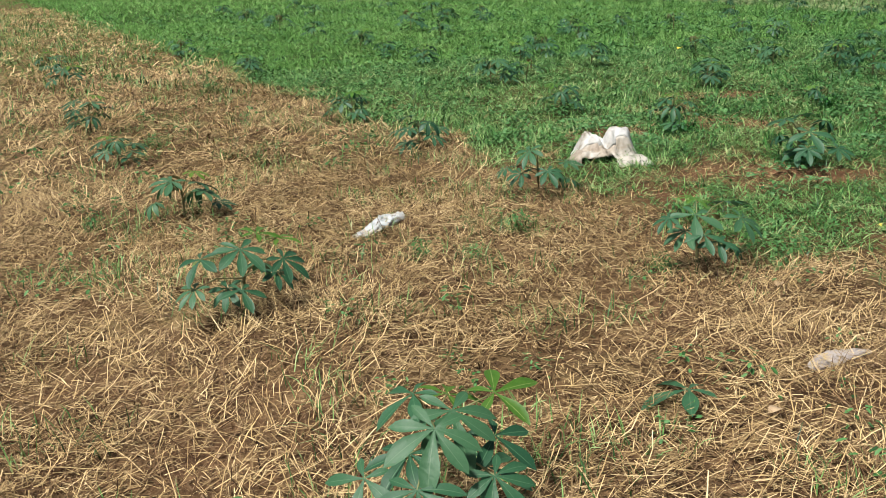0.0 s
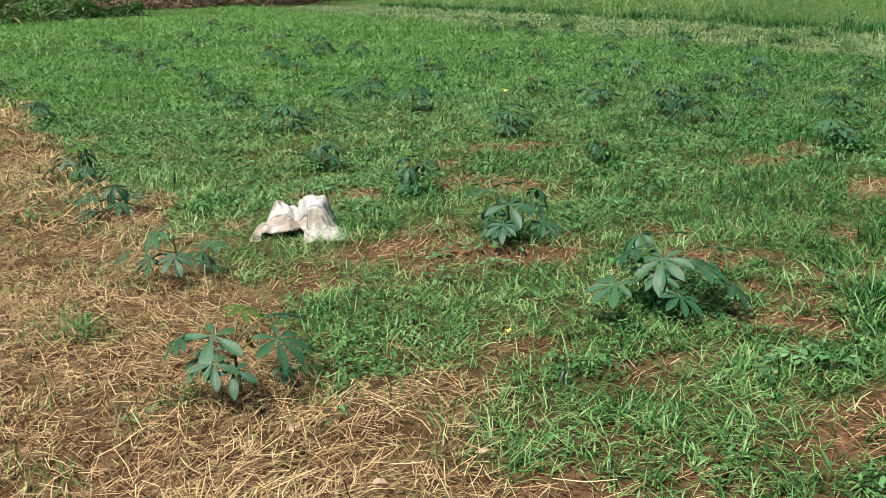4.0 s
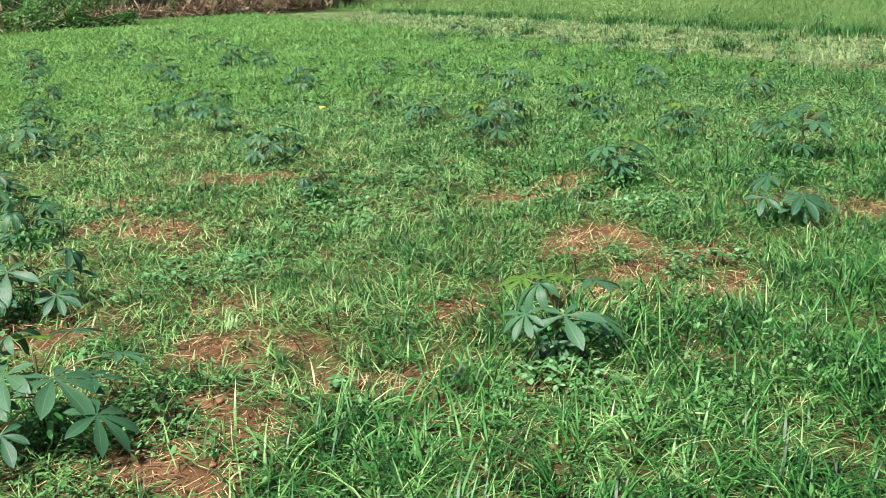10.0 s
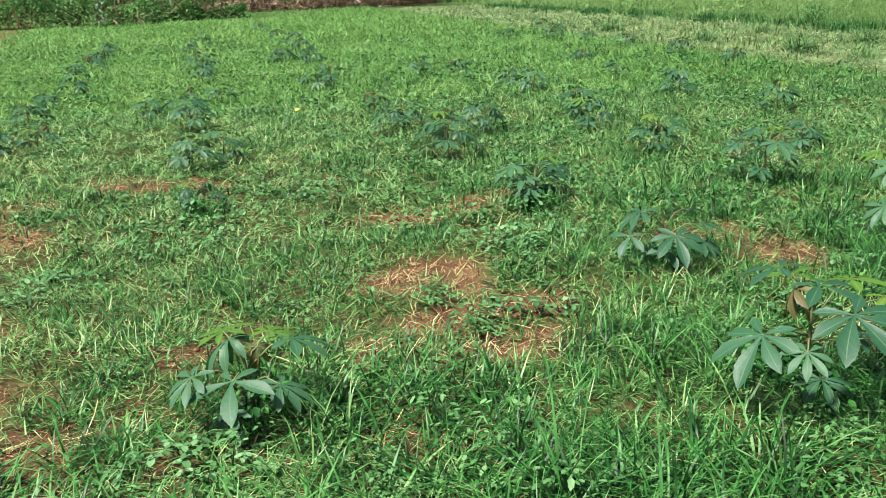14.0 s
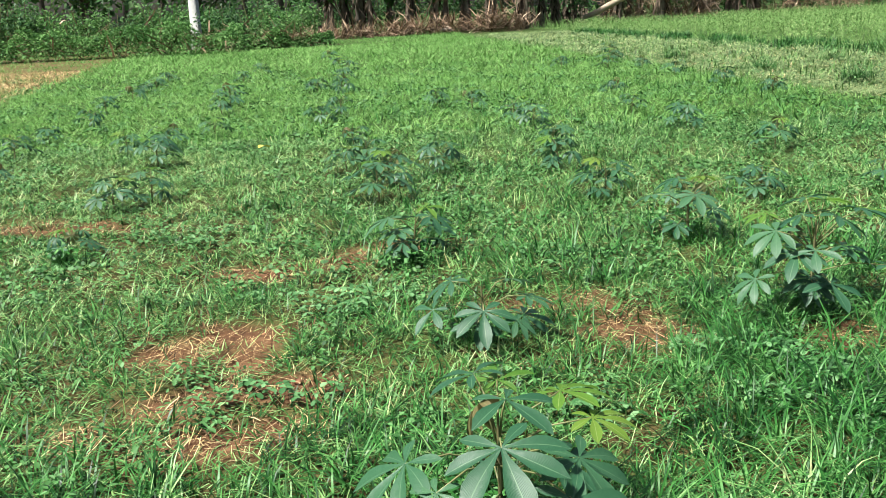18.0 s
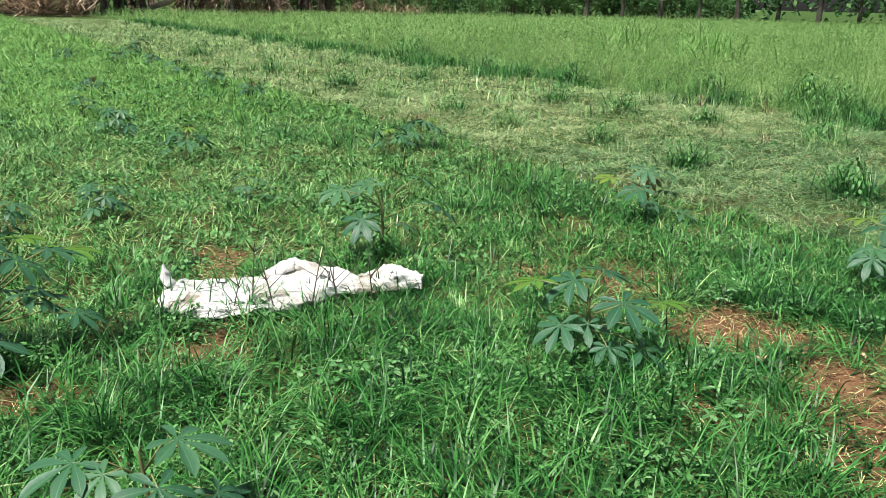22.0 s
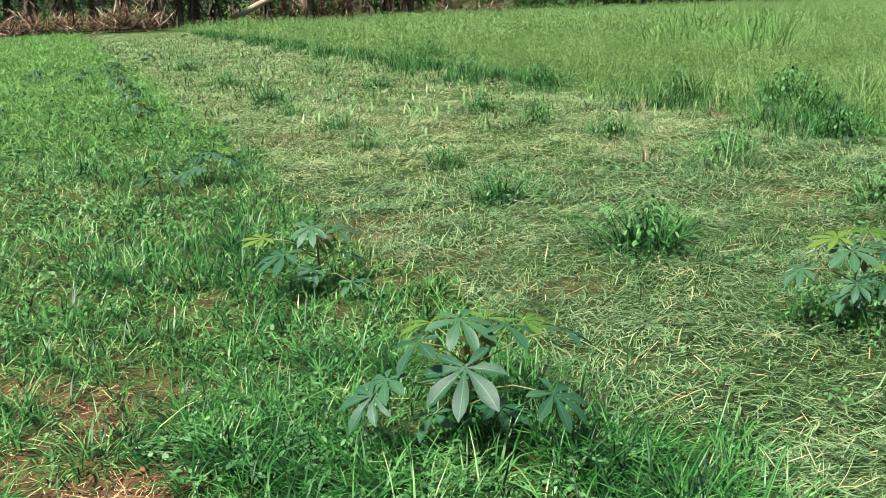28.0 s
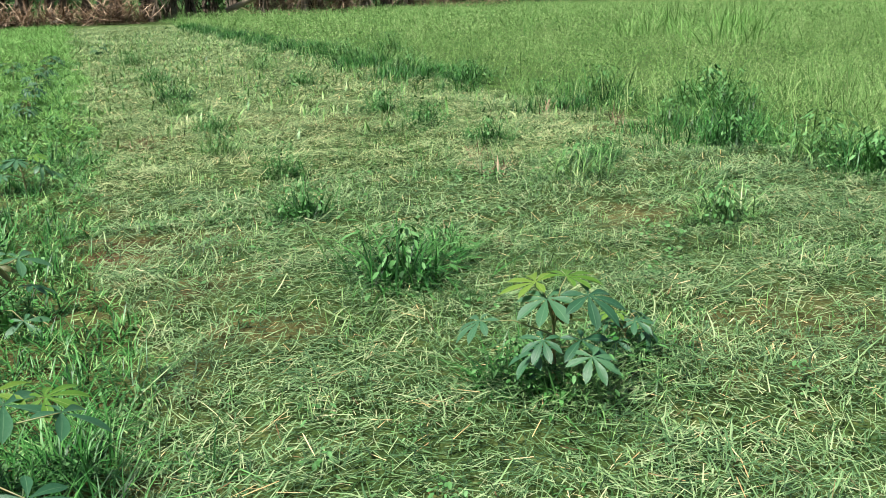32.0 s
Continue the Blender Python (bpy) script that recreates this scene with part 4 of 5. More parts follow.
cassava_plant(5.17, 3.83, 91, [(-0.05, 0.15, 0.24, 0.18, 0), (-0.16, 0.05, 0.31, 0.14, 0), (0.03, -0.05, 0.31, 0.14, 0), (0.18, 0.00, 0.27, 0.14, 0), (-0.13, 0.25, 0.16, 0.13, 0), (0.13, 0.20, 0.13, 0.13, 0), (-0.05, 0.00, 0.28, 0.11, 2)], 6, 5)
cassava_plant(7.16, 2.68, 87, [(-0.03, 0.17, 0.20, 0.18, 0), (-0.06, -0.02, 0.26, 0.17, 0), (0.14, 0.00, 0.26, 0.17, 0), (-0.16, 0.12, 0.20, 0.13, 0), (0.11, 0.15, 0.17, 0.13, 0), (-0.09, -0.10, 0.26, 0.14, 1), (0.06, -0.10, 0.25, 0.13, 1), (0.03, 0.00, 0.24, 0.10, 2)], 7)
cassava_plant(9.00, 3.84, 86, [(-0.14, 0.03, 0.27, 0.15, 0), (-0.01, 0.15, 0.18, 0.17, 0), (-0.21, 0.12, 0.18, 0.13, 0), (0.08, -0.05, 0.25, 0.13, 0), (0.16, 0.00, 0.19, 0.13, 0), (0.12, 0.15, 0.14, 0.11, 0)], 8)
cassava_plant(8.95, 2.48, 83, [(0.02, 0.25, 0.36, 0.21, 0), (-0.22, 0.18, 0.28, 0.19, 0), (0.20, 0.18, 0.30, 0.18, 0), (0.18, 0.30, 0.26, 0.17, 0), (-0.07, -0.10, 0.40, 0.16, 0), (0.02, 0.00, 0.37, 0.17, 0), (-0.05, -0.02, 0.35, 0.16, 2), (-0.01, -0.15, 0.36, 0.14, 1), (0.16, -0.10, 0.35, 0.18, 1), (0.24, 0.00, 0.32, 0.14, 1), (-0.13, 0.30, 0.27, 0.11, 0)], 9, 3)
cassava_plant(10.41, 4.05, 79, [(-0.09, 0.15, 0.29, 0.17, 0), (-0.17, 0.10, 0.37, 0.18, 0), (0.09, 0.00, 0.41, 0.18, 0), (0.03, 0.22, 0.18, 0.16, 0), (-0.26, 0.20, 0.19, 0.15, 0), (-0.05, -0.02, 0.41, 0.15, 0), (-0.02, -0.10, 0.47, 0.14, 0), (0.19, -0.05, 0.43, 0.16, 0), (0.29, 0.05, 0.21, 0.14, 0), (-0.18, -0.10, 0.40, 0.13, 1), (0.07, -0.15, 0.45, 0.14, 1), (0.24, -0.12, 0.41, 0.16, 1), (-0.09, 0.00, 0.36, 0.10, 2)], 10, 9)
cassava_plant(10.25, 5.39, 83, [(0.02, 0.14, 0.27, 0.17, 0), (-0.07, 0.00, 0.34, 0.15, 0), (0.25, 0.00, 0.34, 0.16, 0), (-0.20, 0.05, 0.26, 0.14, 0), (0.09, -0.10, 0.33, 0.15, 1), (0.09, 0.00, 0.30, 0.12, 2)], 11, 4)
cassava_plant(12.31, 5.00, 82, [(-0.16, 0.20, 0.25, 0.17, 0), (-0.24, 0.05, 0.38, 0.17, 0), (-0.07, -0.02, 0.39, 0.17, 0), (0.26, 0.10, 0.29, 0.17, 0), (0.21, -0.05, 0.41, 0.14, 0)], 12)
cassava_plant(12.58, 3.39, 70, [(0.07, 0.17, 0.27, 0.18, 0), (-0.08, 0.00, 0.31, 0.17, 0), (-0.18, 0.22, 0.20, 0.15, 0), (0.05, -0.05, 0.33, 0.15, 0), (0.14, 0.25, 0.11, 0.14, 0), (0.00, 0.25, 0.12, 0.11, 0), (-0.23, 0.00, 0.31, 0.15, 1), (-0.04, -0.10, 0.30, 0.14, 1), (0.26, 0.05, 0.23, 0.14, 1)], 13)
cassava_plant(10.78, 2.73, 75, [(-0.18, 0.05, 0.25, 0.15, 0), (0.07, 0.03, 0.29, 0.16, 0), (0.04, 0.20, 0.25, 0.15, 0), (-0.10, 0.10, 0.24, 0.11, 0), (0.17, 0.10, 0.17, 0.11, 0)], 14)
cassava_plant(14.47, 3.51, 79, [(-0.02, 0.20, 0.32, 0.20, 0), (0.00, -0.02, 0.40, 0.17, 0), (0.15, -0.02, 0.37, 0.18, 0), (-0.15, 0.08, 0.37, 0.15, 0), (0.32, 0.05, 0.37, 0.15, 0), (0.26, 0.20, 0.21, 0.17, 0), (-0.26, 0.15, 0.28, 0.15, 0), (-0.31, 0.20, 0.25, 0.13, 0), (-0.09, -0.12, 0.36, 0.14, 1), (0.09, -0.10, 0.37, 0.14, 1), (0.23, -0.10, 0.35, 0.14, 1), (0.05, 0.00, 0.33, 0.14, 2)], 15, 3)
cassava_plant(14.32, 5.30, 87, [(-0.19, 0.15, 0.24, 0.18, 0), (-0.03, 0.00, 0.33, 0.16, 0), (0.10, 0.00, 0.31, 0.16, 0), (-0.27, -0.05, 0.28, 0.13, 1), (0.13, 0.20, 0.08, 0.13, 0), (0.02, 0.00, 0.28, 0.14, 2)], 16)
cassava_plant(16.35, 3.82, 54, [(-0.03, 0.00, 0.34, 0.16, 0), (0.12, 0.02, 0.37, 0.17, 0), (-0.23, 0.15, 0.29, 0.13, 0), (0.16, 0.15, 0.20, 0.13, 0), (-0.04, 0.10, 0.18, 0.13, 0), (0.03, -0.05, 0.41, 0.16, 1), (-0.08, -0.05, 0.38, 0.15, 1), (0.02, 0.00, 0.32, 0.11, 2)], 17)

# foot of each plant further off and its size, row by row
NEAR = [(1.9, .9), (1.55, 2.5), (3.55, 2.3), (3.36, 3.85), (5.38, 2.54), (5.18, 3.83), (7.17, 2.68), (8.97, 3.85), (8.98, 2.48), (10.4, 4.05), (10.26, 5.38), (12.3, 5.0), (12.6, 3.4), (10.78, 2.75), (14.5, 3.5), (14.32, 5.3), (16.35, 3.8)]
PLANTS = [(1.37, 3.91, .85), (.98, 5.39, .75), (.71, 6.82, .85), (.29, 9.75, .95), (-.06, 11.57, .85),
          (3.05, 5.1, .85), (2.81, 6.42, .8), (2.28, 9.75, .85), (1.6, 12.6, .9), (5.0, 4.95, .85), (4.62, 6.15, .85), (4.6, 7.85, .9), (5.0, 7.9, .8)]
PLANTS += [(4.4, 9.7, .9), (4.2, 12.45, .9), (4.23, 11.0, .8), (3.5, 16.4, 1.0), (3.15, 19.1, 1.0), (2.8, 21.2, 1.0), (3.8, 14.2, .9), (6.66, 5.4, .65), (6.45, 6.75, .9),
           (6.65, 7.0, .85), (6.19, 8.75, .9), (6.0, 9.8, .9), (5.63, 9.6, .75), (6.3, 10.7, .7), (5.76, 13.4, .95), (5.6, 14.7, 1.1), (6.8, 16.4, 1.0)]
PLANTS += [(8.67, 5.08, 1.0), (8.4, 6.72, 1.0), (8.46, 7.35, 1.0), (8.06, 7.9, .8), (8.88, 7.8, .8), (8.2, 8.4, .8), (8.0, 9.4, .85), (7.4, 11.7, .85),
           (7.58, 12.4, .9), (8.9, 13.1, .85), (7.3, 15.8, 1.0), (6.9, 21.6, 1.1), (7.1, 18.4, 1.0)]
PLANTS += [(10.02, 6.5, .95), (10.4, 5.9, .7), (9.88, 7.85, .85), (9.95, 10.4, .85), (9.8, 11.0, .85), (9.35, 12.22, .9), (11.95, 6.4, .65), (11.0, 6.15, .75), (9.95, 8.6, .8),
           (11.85, 8.15, .85), (11.5, 9.75, .9), (11.27, 11.3, .75), (12.5, 19.1, 1.0), (11.6, 14.0, .8), (14.05, 8.2, .95), (13.6, 7.9, .8)]
PLANTS += [(16.75, 4.05, .6), (13.5, 12.6, .8), (13.2, 16.5, .9), (13.0, 21.0, 1.0), (13.4, 14.4, .8), (13.1, 18.6, .9), (3.45, 17.4, .9), (4.75, 20.0, .9), (4.7, 22.6, 1.0), (5.8, 28.0, 1.1), (6.4, 24.6, 1.0), (13.7, 25.0, 1.0), (11.6, 19.6, .9)]
rr = random.Random(4)
for n, (x, y, size) in enumerate(PLANTS):
    y *= 1.025 if y > 4.6 else 1
    plant = cassava_plant(x, y, rr.uniform(0, 360), grown(40 + n, rr.uniform(0.29, 0.37), rr.uniform(0.16, 0.22), rr.choice((8, 9, 10, 11))), 40 + n, 1)
    plant.matrix_basis = plant.matrix_basis @ Matrix.Scale(size, 4)


PLANTS += [(x, y, 1.0) for x, y in NEAR]
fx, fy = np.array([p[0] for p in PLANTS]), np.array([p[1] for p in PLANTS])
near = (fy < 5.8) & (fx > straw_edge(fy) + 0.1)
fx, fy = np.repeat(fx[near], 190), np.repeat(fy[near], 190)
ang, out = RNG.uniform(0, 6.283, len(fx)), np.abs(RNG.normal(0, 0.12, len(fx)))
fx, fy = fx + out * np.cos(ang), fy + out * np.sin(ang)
# Growth round the feet, all in the deeper of the two grass greens.
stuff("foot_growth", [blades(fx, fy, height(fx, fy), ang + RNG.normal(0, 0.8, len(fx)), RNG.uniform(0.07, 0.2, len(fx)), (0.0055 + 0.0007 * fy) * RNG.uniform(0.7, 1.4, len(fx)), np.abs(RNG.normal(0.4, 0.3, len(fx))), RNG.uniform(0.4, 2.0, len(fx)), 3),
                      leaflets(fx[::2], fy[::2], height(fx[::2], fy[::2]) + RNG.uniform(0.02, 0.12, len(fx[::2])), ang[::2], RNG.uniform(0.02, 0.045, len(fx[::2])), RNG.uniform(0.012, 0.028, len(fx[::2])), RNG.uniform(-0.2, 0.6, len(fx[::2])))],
      LUSH, "deep green grass and weeds crowding the feet of the cassava", "weeds")


# ---- patches of broad-leaved creeping weed ----
def weed_patch(x, y, wide, deep, count, seed):
    """A low spread of round-leaved weed: leaves in threes on short stalks, all over one patch."""
    g = np.random.RandomState(seed)
    k = count // 3
    r, a = np.sqrt(g.rand(k)), g.uniform(0, 6.283, k)
    px, py = x + 1.35 * wide * r * np.cos(a), y + 1.35 * deep * r * np.sin(a)
    ok = g.rand(k) < np.clip(3.2 * vnoise(px, py, 0.11, 80) - 0.85 - 0.5 * r, 0, 1)
    px, py, r, a, k = px[ok], py[ok], r[ok], a[ok], int(ok.sum())
    pz = height(px, py) + 0.02 + 0.075 * (1 - r * 0.7) * g.uniform(0.4, 1, k)
    px, py, pz = np.repeat(px, 3), np.repeat(py, 3), np.repeat(pz, 3)
    turn = np.repeat(g.uniform(0, 6.283, k), 3) + np.tile((0, 2.1, 4.2), k)
    big = np.repeat(g.uniform(0.6, 1.3, k), 3)
    v, q = leaflets(px, py, pz, turn, 0.028 * big, 0.022 * big, g.uniform(-0.1, 0.45, 3 * k))
    tagged(new("weed_patch", mesh_from("weed_patch", v, q, CLOVER)), "low patch of round-leaved pale green weed", "weeds", "patches of broad-leaved weed", "stuff")


for n, (x, y, wide, deep) in enumerate(((12.8, 3.05, .22, .16), (12.55, 2.75, .2, .14), (13.75, 3.5, .2, .2), (13.9, 3.1, .22, .16), (9.95, 3.55, .3, .18), (10.15, 3.3, .25, .15), (10.0, 3.05, .2, .15), (4.9, 3.6, .22, .16), (4.75, 3.3, .2, .12),
                                        (6.35, 2.45, .16, .1), (7.0, 2.35, .2, .12), (8.2, 3.3, .22, .12), (9.2, 3.1, .2, .14), (13.7, 3.75, .22, .14), (14.1, 3.1, .22, .14), (14.85, 3.05, .2, .12), (11.6, 3.4, .25, .15), (5.6, 1.75, .25, .15),
                                        (4.4, 4.7, .35, .2), (4.6, 5.6, .35, .25), (6.0, 4.2, .3, .2), (8.3, 4.4, .35, .2), (9.4, 5.1, .3, .2), (7.4, 5.9, .35, .25))):
    weed_patch(x, y, wide, deep, int(2600 * wide * deep * 3.1), 300 + n)


# ---- uncut tufts left standing in the mown strip ----
def tuft(seed, size, mat, label, count=170, group="uncut tufts in the mown strip"):
    g = np.random.RandomState(seed)
    x, y = g.normal(0, 0.085, count) * size, g.normal(0, 0.085, count) * size
    v, q = blades(x, y, np.full(count, -0.02), g.uniform(0, 6.283, count), g.uniform(0.12, 0.36, count) * size, g.uniform(0.005, 0.011, count) * size, np.abs(g.normal(0.65, 0.4, count)), g.uniform(0.4, 1.9, count), 4)
    root = tagged(new("weed_tuft"), label, "weed tuft", group)
    tagged(part("grass_clump", mesh_from("tuft_blades", v, q, mat), root), kind="stuff")
    m = 130
    a, d = g.uniform(0, 6.283, m), np.abs(g.normal(0, 0.12, m)) * size
    v, q = leaflets(d * np.cos(a), d * np.sin(a), g.uniform(0.04, 0.24, m) * size, a, g.uniform(0.025, 0.05, m) * size, g.uniform(0.012, 0.022, m) * size, g.uniform(-0.2, 0.7, m))
    tagged(part("leaf_clump", mesh_from("tuft_leaves", v, q, WEED), root), kind="stuff")
    return root


# Those along the tall grass's edge stand in for the shade at its foot.
TUFTS = [(16.18, 5.25, 1.25), (18.32, 5.77, 1.0), (15.9, 6.8, .95), (16.5, 5.62, .7), (18.02, 7.24, 1.1), (15.95, 8.2, .85), (17.95, 9.0, 1.0), (15.55, 9.4, .85), (18.48, 7.7, .8), (17.75, 10.25, 1.1),
         (20.0, 9.22, 1.2), (15.55, 10.8, .9), (17.55, 11.6, 1.15), (15.29, 12.53, .95), (15.25, 14.2, 1.2), (21.3, 10.6, 1.9), (19.8, 12.3, 1.0), (20.4, 23.0, 1.8), (19.9, 8.0, 1.3), (20.2, 7.2, 1.5), (20.5, 11.8, 1.6), (19.6, 14.5, 1.5), (19.3, 17.0, 1.6), (20.9, 9.6, 1.5), (20.0, 6.4, 1.4), (18.9, 20.5, 1.8), (17.2, 15.5, 1.0), (15.0, 17.5, 1.1), (17.0, 19.0, 1.2), (14.5, 22.0, 1.2), (16.24, 3.92, .75), (16.42, 3.76, .85)]
TK = [tuft(60 + i, 1.0, (LUSH, GRASS, LUSH)[i], ("dark green tuft of uncut weeds", "pale green tuft of uncut grass and weeds", "dark green tuft of uncut weeds")[i], 430) for i in range(3)]
for n, (x, y, s) in enumerate(TUFTS):
    m = pose(x, y, float(height(x, y)), 0, 0, n * 77) @ Matrix.Scale(s * 1.12, 4)
    copy_thing(TK[n % 3], m).matrix_basis = m
for k in TK:
    for o in (*k.children_recursive, k):
        bpy.data.objects.remove(o)


for n, (x, y, s) in enumerate(((2.97, 3.09, .55), (3.9, 1.03, .6), (2.38, 2.85, .45), (1.79, 8.96, .8), (2.62, 2.75, .35), (3.35, 2.3, .35), (1.2, 6.2, .5), (0.9, 3.9, .45))):
    tuft(80 + n, s, CREEP, "small yellow-green grass tuft growing up through straw", 110, "grass tufts in the straw").location = (x, y, float(height(x, y)))


def dry_tuft(x, y, size, seed):
    """A stubborn clump of dead standing stalks."""
    g = np.random.RandomState(seed)
    n = 46
    px, py = g.normal(0, 0.05, n) * size, g.normal(0, 0.05, n) * size
    v, q = blades(px, py, np.full(n, -0.01), g.uniform(0, 6.283, n), g.uniform(0.06, 0.22, n) * size, g.uniform(0.005, 0.010, n) * size, np.abs(g.normal(0.9, 0.4, n)), g.uniform(-0.2, 0.9, n), 4, 0.6)
    root = tagged(new("dry_tuft"), "clump of dry straw-brown stalks in the mown grass", "dry tuft", "dry stalk clumps in the mown strip")
    root.location = (x, y, float(height(x, y)))
    tagged(part("stalk_clump", mesh_from("dry_stalks", v, q, DEAD), root), kind="stuff")


for n, (x, y, size) in enumerate(((19.14, 10.4, 1.5), (19.6, 9.65, 1.2), (17.6, 8.3, 1.0), (14.85, 10.3, 1.2), (17.5, 7.55, 1.3), (16.6, 6.0, 0.8))):
    dry_tuft(x, y, size, 200 + n)


# ---- sacks and litter ----
def crumple(V, amount, scale, seed):
    out = []
    for v in V:
        p = Vector(v)
        n = noise.noise_vector(p * scale + Vector((seed, seed * 2, 0))) + noise.noise_vector(p * scale * 2.7 + Vector((0, seed, 5))) * 0.5
        q = p + n * amount
        out.append((q.x, q.y, q.z))
    return out


def lying_sack(name, spine, halves, heights, seed, mat, rings=56, sides=36, amount=0.018, ridge=0.3):
    """A slack bag lying along spine: a flattened closed tube with folds along and across it and squared, puckered ends."""
    S = [Vector(p) for p in spine]
    V, Q = [], []
    for i in range(rings):
        f = i / (rings - 1)
        g = f * (len(S) - 1)
        k = min(int(g), len(S) - 2)
        t = g - k
        t = t * t * (3 - 2 * t)
        c = S[k].lerp(S[k + 1], g - k)
        d = (S[k + 1] - S[k]).normalized()
        side = Vector((-d.y, d.x, 0)).normalized()
        w, h = halves[k] * (1 - t) + halves[k + 1] * t, heights[k] * (1 - t) + heights[k + 1] * t
        for j in range(sides):
            a = 2 * math.pi * j / sides
            ca, sa = math.cos(a), math.sin(a)
            fold = 1 + ridge * (0.9 - 2.6 * abs(noise.noise(Vector((f * 7 + a * 1.2, a * 0.9 + seed, seed)))) + 0.9 * (0.5 - 2 * abs(noise.noise(Vector((f * 12 - a * 1.6, a * 1.6, seed + 9))))))
            z = h * max(0.0, sa) ** 0.75 * fold + (0.012 if sa <= 0 else 0.012)
            p = c + side * (w * math.copysign(abs(ca) ** 0.7, ca) * (0.85 + 0.15 * fold))
            V.append((p.x, p.y, c.z + z if sa > 0 else c.z + 0.008))
        if i:
            o = (i - 1) * sides
            Q += [(o + j, o + (j + 1) % sides, o + sides + (j + 1) % sides, o + sides + j) for j in range(sides)]
    V = crumple(V, amount, 11, seed)
    return mesh_from(name, V, Q, mat)


sack = tagged(new("empty_sack"), "crumpled empty white woven sack lying in the grass", "sack")
part("body", lying_sack("sack_body", [(11.12, 4.57, .03), (11.3, 4.46, .03), (11.55, 4.43, .03), (11.8, 4.46, .04), (11.95, 4.36, .04), (12.1, 4.36, .05), (12.23, 4.29, .05)],
                        [.19, .24, .23, .16, .08, .10, .06], [.034, .028, .03, .046, .034, .052, .03], 3, SACKING, 170, 70, 0.010, 0.46), sack)
part("folded_hem", lying_sack("sack_hem", [(11.55, 4.60, .07), (11.7, 4.62, .09), (11.85, 4.56, .07)], [.03, .045, .03], [.02, .035, .02], 8, SACKING, 24, 16, 0.008), sack, "turned-back hem of the sack")
part("corner", lying_sack("sack_corner", [(11.13, 4.62, .03), (11.11, 4.64, .09), (11.10, 4.66, .15)], [.05, .03, .006], [.03, .02, .005], 5, SACKING, 16, 12, 0.006), sack)


def slumped(x, y):
    """Height of the slumped sack's cloth over its own plan: two crumpled humps, a lip over the mouth and a flap."""
    hump = 0.185 * np.exp(-((x + 0.09) / 0.115) ** 4 - ((y - 0.05) / 0.12) ** 4)
    crown = 0.235 * np.exp(-((x - 0.075) / 0.115) ** 4 - ((y - 0.06) / 0.12) ** 4)
    lip = 0.125 * np.exp(-((x + 0.11) / 0.165) ** 4 - ((y + 0.10) / 0.10) ** 4)
    flap = 0.075 * np.exp(-((x - 0.15) / 0.12) ** 4 - ((y + 0.11) / 0.13) ** 4)
    z = (hump ** 6 + crown ** 6 + lip ** 6 + flap ** 6) ** (1 / 6)
    z = z + 0.035 * np.clip(1 - np.hypot(x - 0.15, y - 0.07) / 0.05, 0, 1) + 0.02 * np.clip(1 - np.hypot(x + 0.12, y - 0.08) / 0.05, 0, 1) - 0.03 * np.clip(1 - np.abs(x + 0.03 - 0.2 * y) / 0.03, 0, 1) * (z > 0.13)
    folds = np.abs(vnoise(x + y * 0.4, y * 0.45, 0.06, 70) - 0.5) * 0.07 + np.abs(vnoise(x - y * 0.5, y * 0.6, 0.028, 71) - 0.5) * 0.024
    return z - folds * np.clip(z / 0.08, 0, 1)


def cloth(name, want, mat):
    """The cells of the slumped cloth that want(x, y, z) picks, as one sheet."""
    nx, ny = 76, 64
    u, v = np.meshgrid(np.linspace(-0.27, 0.29, nx), np.linspace(-0.24, 0.24, ny), indexing="ij")
    z = slumped(u, v)
    q = grid_quads(nx, ny)
    cx, cy, cz = u.ravel()[q].mean(1), v.ravel()[q].mean(1), z.ravel()[q].mean(1)
    rim = 0.058 + 0.02 * vnoise(cx, cy, 0.05, 72)
    q = q[want(cx, cy, cz) & ((cz > 0.012) & ((cz > rim) | (cy > -0.12) | (cx > 0.03) | (cx < -0.2)))]
    keep, q = np.unique(q, return_inverse=True)
    V = np.stack([u.ravel(), v.ravel(), z.ravel()], 1)[keep]
    return mesh_from(name, crumple([tuple(p) for p in V], 0.007, 14, 3), q.reshape(-1, 4), mat)


sack2 = tagged(new("slumped_sack"), "dirty white woven sack slumped open on the soil", "sack")
sack2.matrix_basis = pose(4.10, 4.38, 0.0, 0, 0, -14)
for name, want, mat, label in (("body", lambda x, y, z: ~((x > 0.05) & (y < -0.02)) & ~((x <= 0.05) & (y < -0.045)), SACKING, ""),
                               ("mouth", lambda x, y, z: (x <= 0.05) & (y < -0.045), STAINED, "gaping stained mouth of the sack"),
                               ("flap", lambda x, y, z: (x > 0.05) & (y < -0.02), STAINED, "soil-stained torn flap")):
    sheet = part(name, cloth(name, want, mat), sack2, label)
    thick = sheet.modifiers.new("thickness", "SOLIDIFY")
    thick.thickness = 0.003

WHITE_FILM = plain("white_plastic_film", [(0.25, (0.24, 0.25, 0.25)), (0.5, (0.46, 0.49, 0.49)), (0.75, (0.64, 0.67, 0.67))], 16, 0.35, 0.004)
bag = lying_sack("plastic_bag", [(2.17, 3.29, .0), (2.26, 3.35, .005), (2.34, 3.43, .008), (2.42, 3.50, .01), (2.48, 3.54, .01)], [.02, .042, .045, .04, .02], [.008, .014, .022, .022, .02], 12, WHITE_FILM, 60, 26, 0.017, 0.8)
tagged(new("plastic_bag", bag), "twisted white plastic bag lying on dry straw", "plastic bag")
